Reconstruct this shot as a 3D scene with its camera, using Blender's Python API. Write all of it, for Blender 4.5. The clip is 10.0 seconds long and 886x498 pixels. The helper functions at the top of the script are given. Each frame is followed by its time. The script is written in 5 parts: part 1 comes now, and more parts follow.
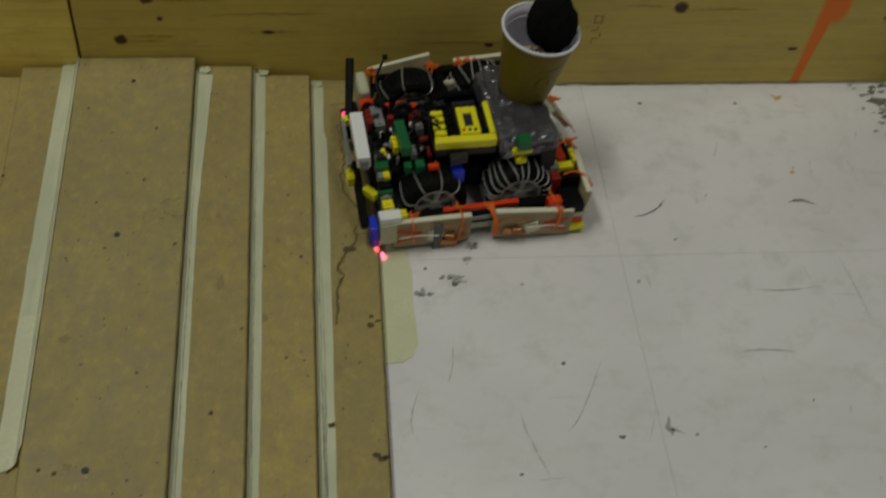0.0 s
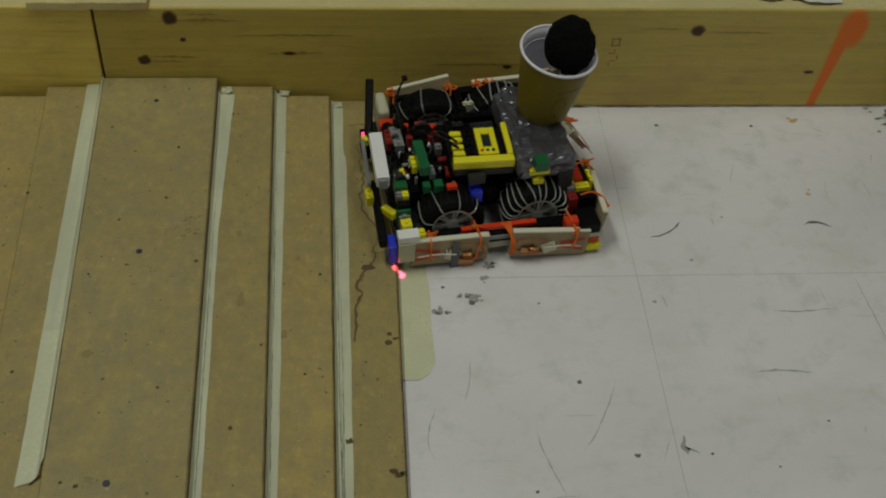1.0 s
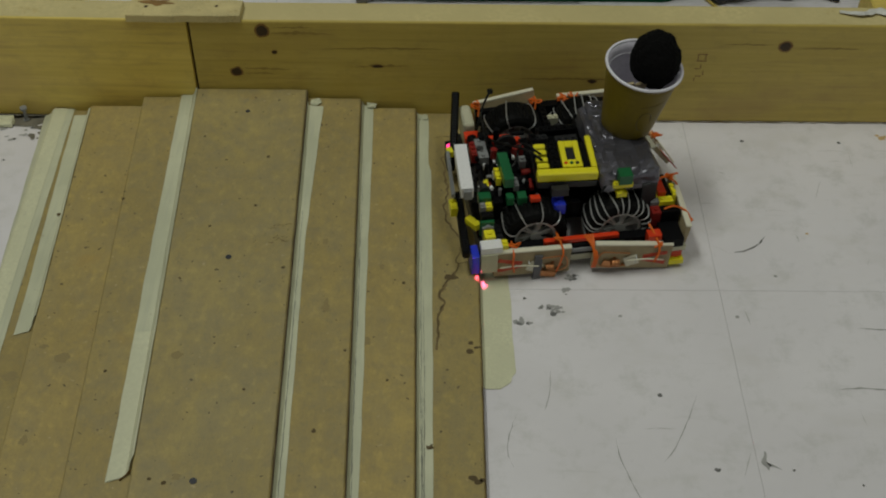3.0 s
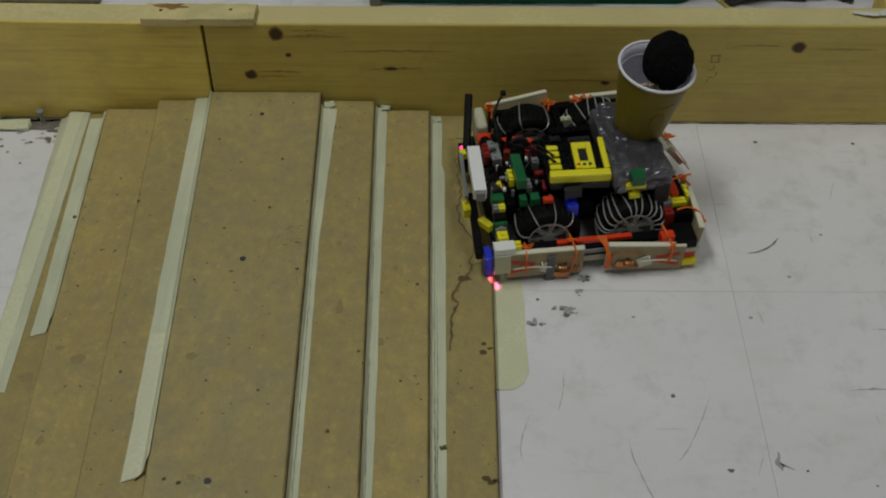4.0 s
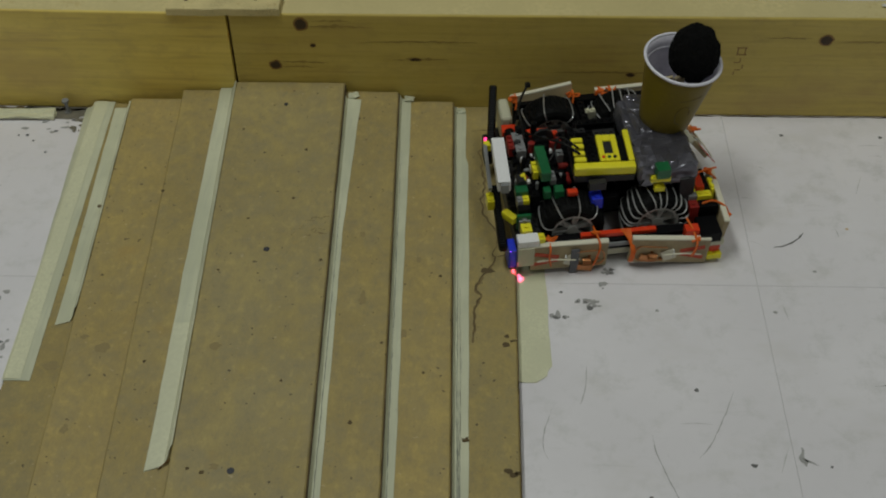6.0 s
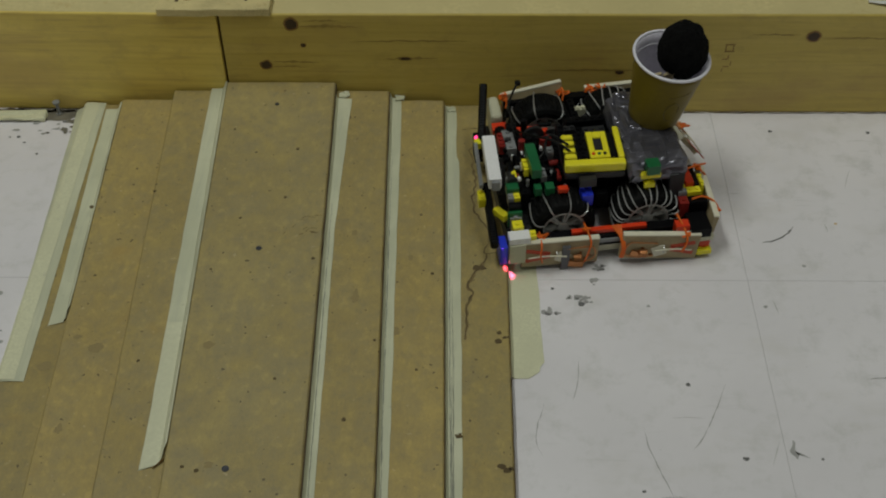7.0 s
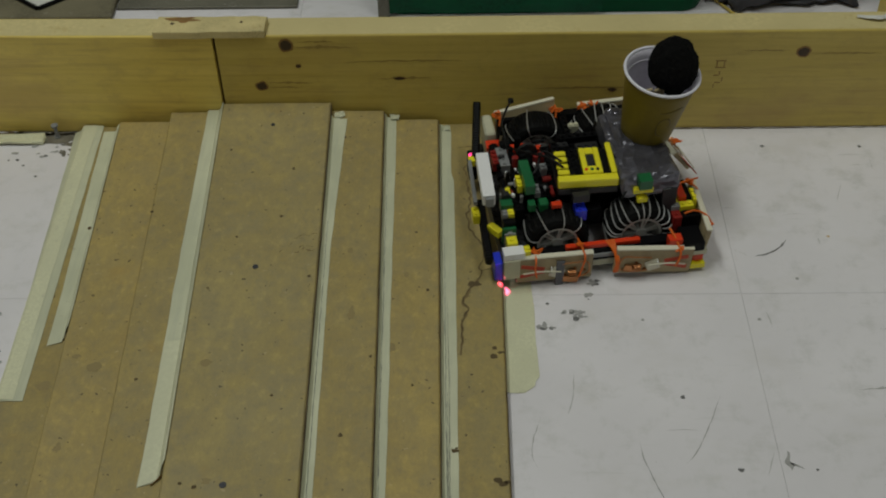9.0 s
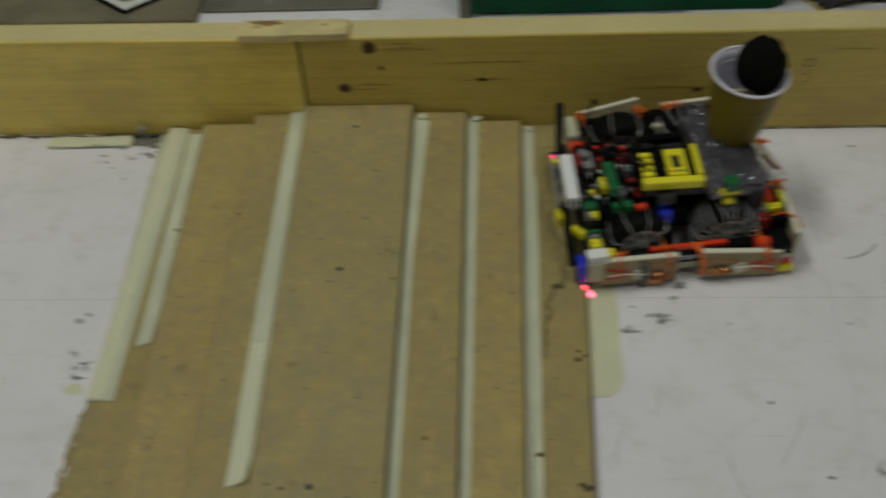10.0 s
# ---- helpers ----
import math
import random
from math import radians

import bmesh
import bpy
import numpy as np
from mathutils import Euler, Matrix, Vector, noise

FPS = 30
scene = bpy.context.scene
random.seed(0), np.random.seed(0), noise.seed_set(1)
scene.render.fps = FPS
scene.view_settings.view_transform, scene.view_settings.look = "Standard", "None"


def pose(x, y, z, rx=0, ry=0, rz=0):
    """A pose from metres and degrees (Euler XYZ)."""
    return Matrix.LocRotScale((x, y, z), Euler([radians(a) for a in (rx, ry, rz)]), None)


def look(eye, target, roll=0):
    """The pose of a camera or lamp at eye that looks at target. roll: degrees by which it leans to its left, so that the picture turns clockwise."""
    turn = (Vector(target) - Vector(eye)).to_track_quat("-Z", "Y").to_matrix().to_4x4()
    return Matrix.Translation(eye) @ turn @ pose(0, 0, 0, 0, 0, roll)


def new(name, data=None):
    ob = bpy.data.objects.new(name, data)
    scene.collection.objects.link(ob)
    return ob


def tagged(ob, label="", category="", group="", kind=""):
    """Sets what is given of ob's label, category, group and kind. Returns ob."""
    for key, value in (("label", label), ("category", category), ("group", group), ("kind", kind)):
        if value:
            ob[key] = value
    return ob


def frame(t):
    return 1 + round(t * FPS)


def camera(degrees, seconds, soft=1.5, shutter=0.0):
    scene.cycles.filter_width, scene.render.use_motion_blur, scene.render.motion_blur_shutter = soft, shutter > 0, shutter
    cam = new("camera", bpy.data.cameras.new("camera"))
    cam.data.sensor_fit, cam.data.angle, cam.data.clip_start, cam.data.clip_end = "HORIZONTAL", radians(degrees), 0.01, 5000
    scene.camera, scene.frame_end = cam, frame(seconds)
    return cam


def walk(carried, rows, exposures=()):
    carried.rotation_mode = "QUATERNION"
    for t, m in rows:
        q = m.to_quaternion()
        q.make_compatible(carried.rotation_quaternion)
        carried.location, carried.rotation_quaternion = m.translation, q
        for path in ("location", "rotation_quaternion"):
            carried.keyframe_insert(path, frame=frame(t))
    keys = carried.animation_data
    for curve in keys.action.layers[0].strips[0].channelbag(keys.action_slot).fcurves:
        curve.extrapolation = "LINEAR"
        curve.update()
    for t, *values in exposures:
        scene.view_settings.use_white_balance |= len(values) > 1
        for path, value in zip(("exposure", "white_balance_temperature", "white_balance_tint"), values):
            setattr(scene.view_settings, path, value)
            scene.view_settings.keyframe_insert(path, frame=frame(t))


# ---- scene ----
cam = camera(40.1, 10.0, soft=2.0, shutter=0.5)
PATH = [
    (0, (-0.0269, -1.1190, 0.9168), (0.1483, 0.2391, -0.5409), 4.24),
    (0.2, (-0.0163, -1.1195, 0.9302), (0.1638, 0.2526, -0.5150), 4.42),
    (0.5, (-0.0253, -1.1272, 0.9212), (0.1571, 0.2504, -0.5172), 5.19),
    (0.8, (-0.0261, -1.1266, 0.9305), (0.1324, 0.2386, -0.5227), 4.32),
    (1, (-0.0299, -1.1303, 0.9230), (0.1199, 0.2568, -0.5100), 3.77),
    (1.5, (-0.0299, -1.1375, 0.9257), (0.0870, 0.2564, -0.5039), 3.20),
    (2, (-0.0327, -1.1458, 0.9255), (0.0330, 0.2543, -0.5011), 1.96),
    (2.5, (-0.0325, -1.1494, 0.9270), (0.0040, 0.2552, -0.4963), 1.16),
    (3, (-0.0323, -1.1454, 0.9276), (-0.0158, 0.2668, -0.4885), 0.87),
    (4.5, (-0.0289, -1.1519, 0.9295), (-0.0453, 0.2653, -0.4816), -0.07),
    (5, (-0.0327, -1.1489, 0.9309), (-0.0527, 0.2639, -0.4846), 0.35),
    (5.5, (-0.0319, -1.1461, 0.9279), (-0.0781, 0.2584, -0.4952), -0.62),
    (7, (-0.0335, -1.1541, 0.9299), (-0.0617, 0.2522, -0.4919), -0.58),
    (7.5, (-0.0282, -1.1568, 0.9296), (-0.0411, 0.2553, -0.4866), -0.91),
    (8, (-0.0276, -1.1590, 0.9295), (-0.0308, 0.2555, -0.4844), -0.58),
    (8.5, (-0.0254, -1.1647, 0.9300), (-0.0410, 0.2556, -0.4781), -0.86),
    (9, (-0.0255, -1.1664, 0.9310), (-0.0579, 0.2678, -0.4625), -1.33),
    (9.5, (-0.0261, -1.1646, 0.9321), (-0.0632, 0.2671, -0.4638), -1.37),
    (9.7, (-0.0250, -1.1617, 0.9357), (-0.0726, 0.2653, -0.4651), -1.56),
    (9.8, (-0.0279, -1.1618, 0.9325), (-0.0818, 0.2673, -0.4662), -1.35),
    (10, (-0.0358, -1.1599, 0.9352), (-0.1891, 0.2654, -0.4595), -4.64),
]
walk(cam, [(t, look(eye, target, roll)) for t, eye, target, roll in PATH],
     exposures=((0, -0.13, 7000, 6), (0.8, -0.12, 6870, 5), (1.5, -0.1, 6850, 5), (2.5, -0.07, 6800, 6), (3.5, 0, 6600, 8), (5, 0, 6350, 9), (7, 0, 6600, 8), (10, 0, 6600, 8)))

# ---------------- light: closed workshop room with ceiling lamps ----------------
world = bpy.data.worlds.new("world")
scene.world = world
world.use_nodes = True
world.node_tree.nodes["Background"].inputs["Color"].default_value = (0.8, 0.85, 0.9, 1)
world.node_tree.nodes["Background"].inputs["Strength"].default_value = 0.05


def area_lamp(name, x, y, z, sx, sy, watts, color):
    data = bpy.data.lights.new(name, "AREA")
    data.shape, data.size, data.size_y = "RECTANGLE", sx, sy
    data.energy, data.color = watts, color
    ob = new(name, data)
    ob.location = (x, y, z)
    return ob


LAMP = (0.95, 1.0, 0.93)
area_lamp("ceiling_lamp", -0.75, -0.22, 2.66, 0.30, 1.25, 22, LAMP)
area_lamp("ceiling_lamp", 0.60, -0.60, 2.66, 0.30, 1.25, 11.4, LAMP)


# ---------------- materials ----------------
def shader(name):
    m = bpy.data.materials.new(name)
    m.use_nodes = True
    nt = m.node_tree
    return m, nt, nt.nodes["Principled BSDF"]


def math_node(nt, op, a, b=None, clamp=False):
    n = nt.nodes.new("ShaderNodeMath")
    n.operation, n.use_clamp = op, clamp
    for i, v in enumerate((a, b)):
        if v is None:
            continue
        if isinstance(v, (int, float)):
            n.inputs[i].default_value = v
        else:
            nt.links.new(v, n.inputs[i])
    return n.outputs[0]


def noise_tex(nt, scale, detail=4.0, stretch=(1, 1, 1), rough=0.55):
    co = nt.nodes.new("ShaderNodeTexCoord")
    mp = nt.nodes.new("ShaderNodeMapping")
    mp.inputs["Scale"].default_value = stretch
    n = nt.nodes.new("ShaderNodeTexNoise")
    n.inputs["Scale"].default_value, n.inputs["Detail"].default_value, n.inputs["Roughness"].default_value = scale, detail, rough
    nt.links.new(co.outputs["Object"], mp.inputs["Vector"])
    nt.links.new(mp.outputs["Vector"], n.inputs["Vector"])
    return n.outputs["Fac"]


def ramp(nt, fac, p0, p1):
    n = nt.nodes.new("ShaderNodeMapRange")
    n.interpolation_type = "SMOOTHSTEP"
    n.inputs["From Min"].default_value, n.inputs["From Max"].default_value = p0, p1
    nt.links.new(fac, n.inputs["Value"])
    return n.outputs["Result"]


def mix(nt, fac, a, b, kind="MIX"):
    n = nt.nodes.new("ShaderNodeMix")
    n.data_type, n.blend_type = "RGBA", kind
    for i, v in ((0, fac), (6, a), (7, b)):
        if isinstance(v, (int, float)):
            n.inputs[i].default_value = v
        elif isinstance(v, tuple):
            n.inputs[i].default_value = (*v, 1)
        else:
            nt.links.new(v, n.inputs[i])
    return n.outputs[2]


def bump(nt, p, height, strength, dist):
    n = nt.nodes.new("ShaderNodeBump")
    n.inputs["Strength"].default_value, n.inputs["Distance"].default_value = strength, dist
    nt.links.new(height, n.inputs["Height"])
    nt.links.new(n.outputs["Normal"], p.inputs["Normal"])


def plain(name, c, rough=0.4, metal=0.0, dark=0.75, scale=60, bumps=0.15, grime=None, gloss=0.5):
    """A worn surface: a broad tone change, a fine grain, a fine relief."""
    m, nt, p = shader(name)
    big, fine = noise_tex(nt, scale * 0.25, 3), noise_tex(nt, scale * 6, 4)
    col = mix(nt, ramp(nt, big, 0.35, 0.65), tuple(v * dark for v in c), c)
    col = mix(nt, ramp(nt, fine, 0.3, 0.75), tuple(v * 0.85 for v in c), col)
    if grime:
        spots = ramp(nt, noise_tex(nt, scale * 1.3, 5, rough=0.7), 0.6, 0.72)
        col = mix(nt, math_node(nt, "MULTIPLY", spots, 0.6), col, grime)
    nt.links.new(col, p.inputs["Base Color"])
    nt.links.new(math_node(nt, "ADD", math_node(nt, "MULTIPLY", big, 0.2), rough - 0.1, True), p.inputs["Roughness"])
    p.inputs["Metallic"].default_value = metal
    p.inputs["Specular IOR Level"].default_value = gloss
    bump(nt, p, fine, bumps, 0.0006)
    return m


def fibre_board(tint=(1, 1, 1)):
    m, nt, p = shader("fibre_board")
    big, mid = noise_tex(nt, 9, 4), noise_tex(nt, 55, 5, (1, 0.6, 1), 0.65)
    fine, speck = noise_tex(nt, 420, 3), noise_tex(nt, 190, 2, rough=0.4)
    info = nt.nodes.new("ShaderNodeObjectInfo")
    col = mix(nt, ramp(nt, big, 0.33, 0.67), (0.30, 0.232, 0.085), (0.375, 0.292, 0.105))
    col = mix(nt, ramp(nt, mid, 0.35, 0.7), mix(nt, 0.5, col, (0.255, 0.205, 0.10)), col)
    chip = nt.nodes.new("ShaderNodeTexVoronoi")
    chip.inputs["Scale"].default_value = 230
    col = mix(nt, 0.10, col, mix(nt, ramp(nt, chip.outputs["Color"], 0.15, 0.85), (0.20, 0.165, 0.085), (0.50, 0.385, 0.125)))
    col = mix(nt, math_node(nt, "MULTIPLY", ramp(nt, noise_tex(nt, 34, 4, (1, 0.7, 1), 0.65), 0.46, 0.62), 0.5), col, (0.27, 0.225, 0.115))
    mott = noise_tex(nt, 85, 5, (1, 0.8, 1), 0.72)
    col = mix(nt, math_node(nt, "MULTIPLY", ramp(nt, mott, 0.50, 0.68), 0.50), col, (0.22, 0.185, 0.10))
    col = mix(nt, math_node(nt, "MULTIPLY", ramp(nt, mott, 0.48, 0.32), 0.42), col, (0.47, 0.355, 0.12))
    yell = noise_tex(nt, 17, 6, (1, 0.6, 1), 0.75)
    col = mix(nt, math_node(nt, "MULTIPLY", ramp(nt, yell, 0.5, 0.68), 0.22), col, (0.43, 0.31, 0.08))
    col = mix(nt, math_node(nt, "MULTIPLY", ramp(nt, fine, 0.45, 0.75), 0.2), col, (0.25, 0.175, 0.075))
    pale = ramp(nt, noise_tex(nt, 150, 2), 0.70, 0.76)
    col = mix(nt, math_node(nt, "MULTIPLY", pale, 0.3), col, (0.62, 0.5, 0.3))
    col = mix(nt, math_node(nt, "MULTIPLY", ramp(nt, speck, 0.715, 0.76), 0.8), col, (0.05, 0.035, 0.022))
    stain = ramp(nt, noise_tex(nt, 22, 3), 0.62, 0.78)
    col = mix(nt, math_node(nt, "MULTIPLY", stain, 0.35), col, (0.34, 0.22, 0.055))
    tone = math_node(nt, "ADD", math_node(nt, "MULTIPLY", info.outputs["Random"], 0.06), 0.96)
    col = mix(nt, 1.0, col, mix(nt, tone, (0, 0, 0), tint), "MULTIPLY")
    nt.links.new(col, p.inputs["Base Color"])
    p.inputs["Roughness"].default_value = 0.62
    bump(nt, p, math_node(nt, "ADD", fine, mid), 0.16, 0.0008)
    return m


def pine(name, spray=False, tone=1.0):
    m, nt, p = shader(name)
    c = lambda *v: tuple(x * tone for x in v)
    grain = noise_tex(nt, 9, 6, (0.35, 9, 9), 0.6)
    rings = noise_tex(nt, 4, 2, (0.25, 7, 7))
    fine = noise_tex(nt, 160, 3, (0.08, 1, 1))
    blotch = noise_tex(nt, 6, 4, (0.8, 1, 2))
    bands = math_node(nt, "FRACT", math_node(nt, "MULTIPLY", rings, 7.0))
    col = mix(nt, ramp(nt, grain, 0.36, 0.64), c(0.50, 0.378, 0.082), c(0.56, 0.433, 0.106))
    col = mix(nt, math_node(nt, "MULTIPLY", ramp(nt, bands, 0.55, 1.0), 0.10), col, c(0.32, 0.215, 0.055))
    col = mix(nt, math_node(nt, "MULTIPLY", ramp(nt, fine, 0.5, 0.8), 0.45), col, c(0.30, 0.19, 0.06))
    lines = noise_tex(nt, 30, 5, (0.12, 6, 6), 0.7)
    col = mix(nt, math_node(nt, "MULTIPLY", ramp(nt, lines, 0.54, 0.7), 0.17), col, c(0.31, 0.21, 0.06))
    mottle = noise_tex(nt, 38, 5, (0.75, 1, 1), 0.72)
    col = mix(nt, math_node(nt, "MULTIPLY", ramp(nt, mottle, 0.46, 0.7), 0.42), col, c(0.37, 0.27, 0.075))
    col = mix(nt, math_node(nt, "MULTIPLY", ramp(nt, blotch, 0.5, 0.72), 0.5), col, c(0.37, 0.25, 0.085))
    if spray:
        # one orange spray mark: a run that widens upwards into a blot
        co = nt.nodes.new("ShaderNodeTexCoord")
        sep = nt.nodes.new("ShaderNodeSeparateXYZ")
        nt.links.new(co.outputs["Object"], sep.inputs["Vector"])
        x, z = sep.outputs["X"], sep.outputs["Z"]
        t = math_node(nt, "MULTIPLY", math_node(nt, "SUBTRACT", z, 0.003), 10.0)
        mid = math_node(nt, "ADD", math_node(nt, "MULTIPLY", t, 0.014), 0.531)
        d1 = math_node(nt, "DIVIDE", math_node(nt, "ABSOLUTE", math_node(nt, "SUBTRACT", x, mid)),
                       math_node(nt, "ADD", math_node(nt, "MULTIPLY", t, 0.004), 0.0055))
        over = math_node(nt, "MULTIPLY", ramp(nt, z, 0.112, 0.124), 9.0)
        d1 = math_node(nt, "ADD", d1, over)
        bx = math_node(nt, "DIVIDE", math_node(nt, "SUBTRACT", x, 0.553), 0.0165)
        bz = math_node(nt, "DIVIDE", math_node(nt, "SUBTRACT", z, 0.115), 0.027)
        d2 = math_node(nt, "SQRT", math_node(nt, "ADD", math_node(nt, "MULTIPLY", bx, bx), math_node(nt, "MULTIPLY", bz, bz)))
        d = math_node(nt, "ADD", math_node(nt, "MINIMUM", d1, d2), math_node(nt, "MULTIPLY", math_node(nt, "SUBTRACT", blotch, 0.5), 0.5))
        inv = math_node(nt, "SUBTRACT", 1.0, ramp(nt, d, 0.6, 1.25))
        col = mix(nt, math_node(nt, "MULTIPLY", inv, 0.95), col, (0.80, 0.155, 0.006))
    nt.links.new(col, p.inputs["Base Color"])
    p.inputs["Roughness"].default_value = 0.5
    bump(nt, p, math_node(nt, "ADD", fine, grain), 0.2, 0.0006)
    return m


def painted_floor():
    m, nt, p = shader("white_floor_paint")
    big, mid, fine = noise_tex(nt, 3.2, 5), noise_tex(nt, 26, 5, rough=0.7), noise_tex(nt, 240, 3)
    streak = noise_tex(nt, 30, 4, (0.25, 2.2, 1), 0.6)
    dirt = noise_tex(nt, 70, 4, rough=0.65)
    col = mix(nt, ramp(nt, big, 0.3, 0.7), (0.685, 0.656, 0.690), (0.785, 0.754, 0.790))
    col = mix(nt, math_node(nt, "MULTIPLY", ramp(nt, mid, 0.48, 0.75), 0.65), col, (0.56, 0.545, 0.545))
    smear = noise_tex(nt, 11, 4, (0.7, 1.3, 1), 0.6)
    col = mix(nt, math_node(nt, "MULTIPLY", ramp(nt, smear, 0.52, 0.72), 0.3), col, (0.58, 0.55, 0.52))
    col = mix(nt, math_node(nt, "MULTIPLY", ramp(nt, streak, 0.62, 0.75), 0.3), col, (0.42, 0.42, 0.40))
    col = mix(nt, math_node(nt, "MULTIPLY", ramp(nt, dirt, 0.70, 0.78), 0.6), col, (0.30, 0.29, 0.27))
    nt.links.new(col, p.inputs["Base Color"])
    nt.links.new(math_node(nt, "ADD", math_node(nt, "MULTIPLY", mid, 0.25), 0.33), p.inputs["Roughness"])
    bump(nt, p, math_node(nt, "ADD", fine, mid), 0.12, 0.0006)
    return m


M_BOARDS = [fibre_board(t) for t in ((1.02, 1.0, 0.93), (1.14, 1.10, 1.0), (1.05, 1.03, 0.98), (1.05, 1.06, 1.10))]
M_BEAM = pine("pine_beam", True, 1.04)
M_PINE = pine("pine_pale", False, 1.4)
M_OFFCUT = plain("pale_offcut", (0.70, 0.58, 0.28), 0.65, scale=90, dark=0.52, bumps=0.5, grime=(0.4, 0.28, 0.1))
M_FLOOR = painted_floor()
M_JOINT = plain("floor_joint", (0.60, 0.58, 0.59), 0.8)


def tape_paper():
    m, nt, p = shader("masking_tape")
    streak, big, fine = noise_tex(nt, 60, 4, (5, 0.35, 5), 0.6), noise_tex(nt, 14, 3), noise_tex(nt, 500, 2)
    col = mix(nt, ramp(nt, big, 0.35, 0.65), (0.50, 0.505, 0.365), (0.585, 0.585, 0.425))
    col = mix(nt, math_node(nt, "MULTIPLY", ramp(nt, streak, 0.5, 0.72), 0.30), col, (0.40, 0.41, 0.34))
    col = mix(nt, math_node(nt, "MULTIPLY", ramp(nt, streak, 0.48, 0.3), 0.2), col, (0.66, 0.65, 0.50))
    dirt = ramp(nt, noise_tex(nt, 130, 3), 0.68, 0.76)
    col = mix(nt, math_node(nt, "MULTIPLY", dirt, 0.45), col, (0.26, 0.23, 0.16))
    nt.links.new(col, p.inputs["Base Color"])
    p.inputs["Roughness"].default_value = 0.5
    bump(nt, p, math_node(nt, "ADD", streak, math_node(nt, "MULTIPLY", fine, 0.3)), 0.25, 0.0012)
    return m


M_TAPE = tape_paper()
M_TAPE_NEW = plain("new_masking_tape", (0.66, 0.655, 0.47), 0.5, dark=0.9, scale=40, bumps=0.3)
# dark tone that paints the shade in the tape's folds
M_FOLD_SHADE = plain("fold_shade", (0.24, 0.245, 0.20), 0.7, scale=200)
M_TAPE_OLD = plain("old_masking_tape", (0.69, 0.68, 0.475), 0.6, dark=0.88, scale=70, bumps=0.3, grime=(0.45, 0.43, 0.33))
M_FISSURE = plain("crack_line", (0.232, 0.166, 0.07), 0.9, scale=300, dark=0.5)
M_CRACK = plain("crack_dirt", (0.115, 0.08, 0.035), 0.9, scale=200)
M_FAINT = plain("faint_scuff", (0.53, 0.52, 0.515), 0.6, scale=300, dark=0.9)
M_SCUFF = plain("scuff", (0.40, 0.39, 0.385), 0.7, scale=300)
M_MARK = plain("dark_mark", (0.17, 0.165, 0.165), 0.7, scale=300)
M_KNOT = plain("knot", (0.065, 0.037, 0.015), 0.6, scale=200, dark=0.5)
M_KNOT_RING = plain("knot_ring", (0.30, 0.165, 0.045), 0.6, scale=150)
M_DAMP = plain("damp_board", (0.292, 0.222, 0.090), 0.6, scale=120, dark=0.9)
# brown cut edge, darkened to paint the shadow line at each step
M_CUT_SHADE = plain("board_cut_shade", (0.115, 0.078, 0.032), 0.85, scale=200, dark=0.6, bumps=0.5)
M_STREAK = plain("grain_streak", (0.415, 0.295, 0.075), 0.6, scale=120)
M_SCREW = plain("screw_steel", (0.055, 0.056, 0.066), 0.55, 0.3, scale=300)
M_STAIN = plain("orange_stain", (0.66, 0.46, 0.22), 0.6, scale=300, dark=0.9)
# bark brown; on the torn tape's tail it paints the shade beneath
M_BARK_SHADE = plain("bark", (0.30, 0.165, 0.05), 0.8, scale=250, dark=0.5, bumps=0.6)
M_BLACK = plain("black_plastic", (0.003, 0.003, 0.004), 0.45, scale=90, bumps=0.05, gloss=0.14)
M_RUBBER = plain("tyre_rubber", (0.005, 0.005, 0.005), 0.6, scale=150, bumps=0.3, grime=(0.012, 0.012, 0.012), gloss=0.1)
M_RED = plain("red_plastic", (0.74, 0.05, 0.012), 0.3, scale=90, bumps=0.04)
M_DARKRED = plain("dark_red_plastic", (0.26, 0.02, 0.015), 0.3, scale=90, bumps=0.04)
M_YELLOW = plain("yellow_plastic", (0.90, 0.80, 0.03), 0.3, scale=90, bumps=0.04, dark=0.85)
M_GREEN = plain("green_plastic", (0.012, 0.13, 0.045), 0.3, scale=90, bumps=0.04)
M_BLUE = plain("blue_plastic", (0.025, 0.05, 0.72), 0.3, scale=90, bumps=0.04)
M_GREY = plain("grey_plastic", (0.26, 0.265, 0.27), 0.35, scale=90, bumps=0.04)
M_DARKGREY = plain("dark_grey_plastic", (0.016, 0.016, 0.018), 0.45, scale=90, bumps=0.05)
M_WHITE = plain("white_plastic", (0.88, 0.87, 0.88), 0.3, scale=90, bumps=0.04, dark=0.92)
M_CREAM = plain("cream_plastic", (0.62, 0.60, 0.44), 0.35, scale=90, bumps=0.04)
M_RIM = plain("wheel_rim", (0.60, 0.60, 0.585), 0.35, 0.0, scale=120)
M_WIRE = plain("silver_wire", (0.62, 0.62, 0.62), 0.35, 0.7, scale=400)
M_CHAIN = plain("grey_cord", (0.50, 0.50, 0.50), 0.45, 0.3, scale=400)
M_CABLE = plain("black_cable", (0.005, 0.005, 0.005), 0.45, scale=300, gloss=0.25)
M_ORANGE = plain("orange_cord", (0.80, 0.15, 0.01), 0.5, scale=400, bumps=0.3)
M_TRAPWOOD = plain("trap_wood", (0.44, 0.35, 0.20), 0.65, scale=170, dark=0.5, grime=(0.28, 0.16, 0.07))
M_TRAPEDGE = plain("trap_wood_edge", (0.74, 0.70, 0.56), 0.6, scale=160, dark=0.88)
M_TRAPRED = plain("red_print", (0.58, 0.07, 0.03), 0.6, scale=250)
M_RUST = plain("rust", (0.30, 0.12, 0.035), 0.8, scale=300, dark=0.5)
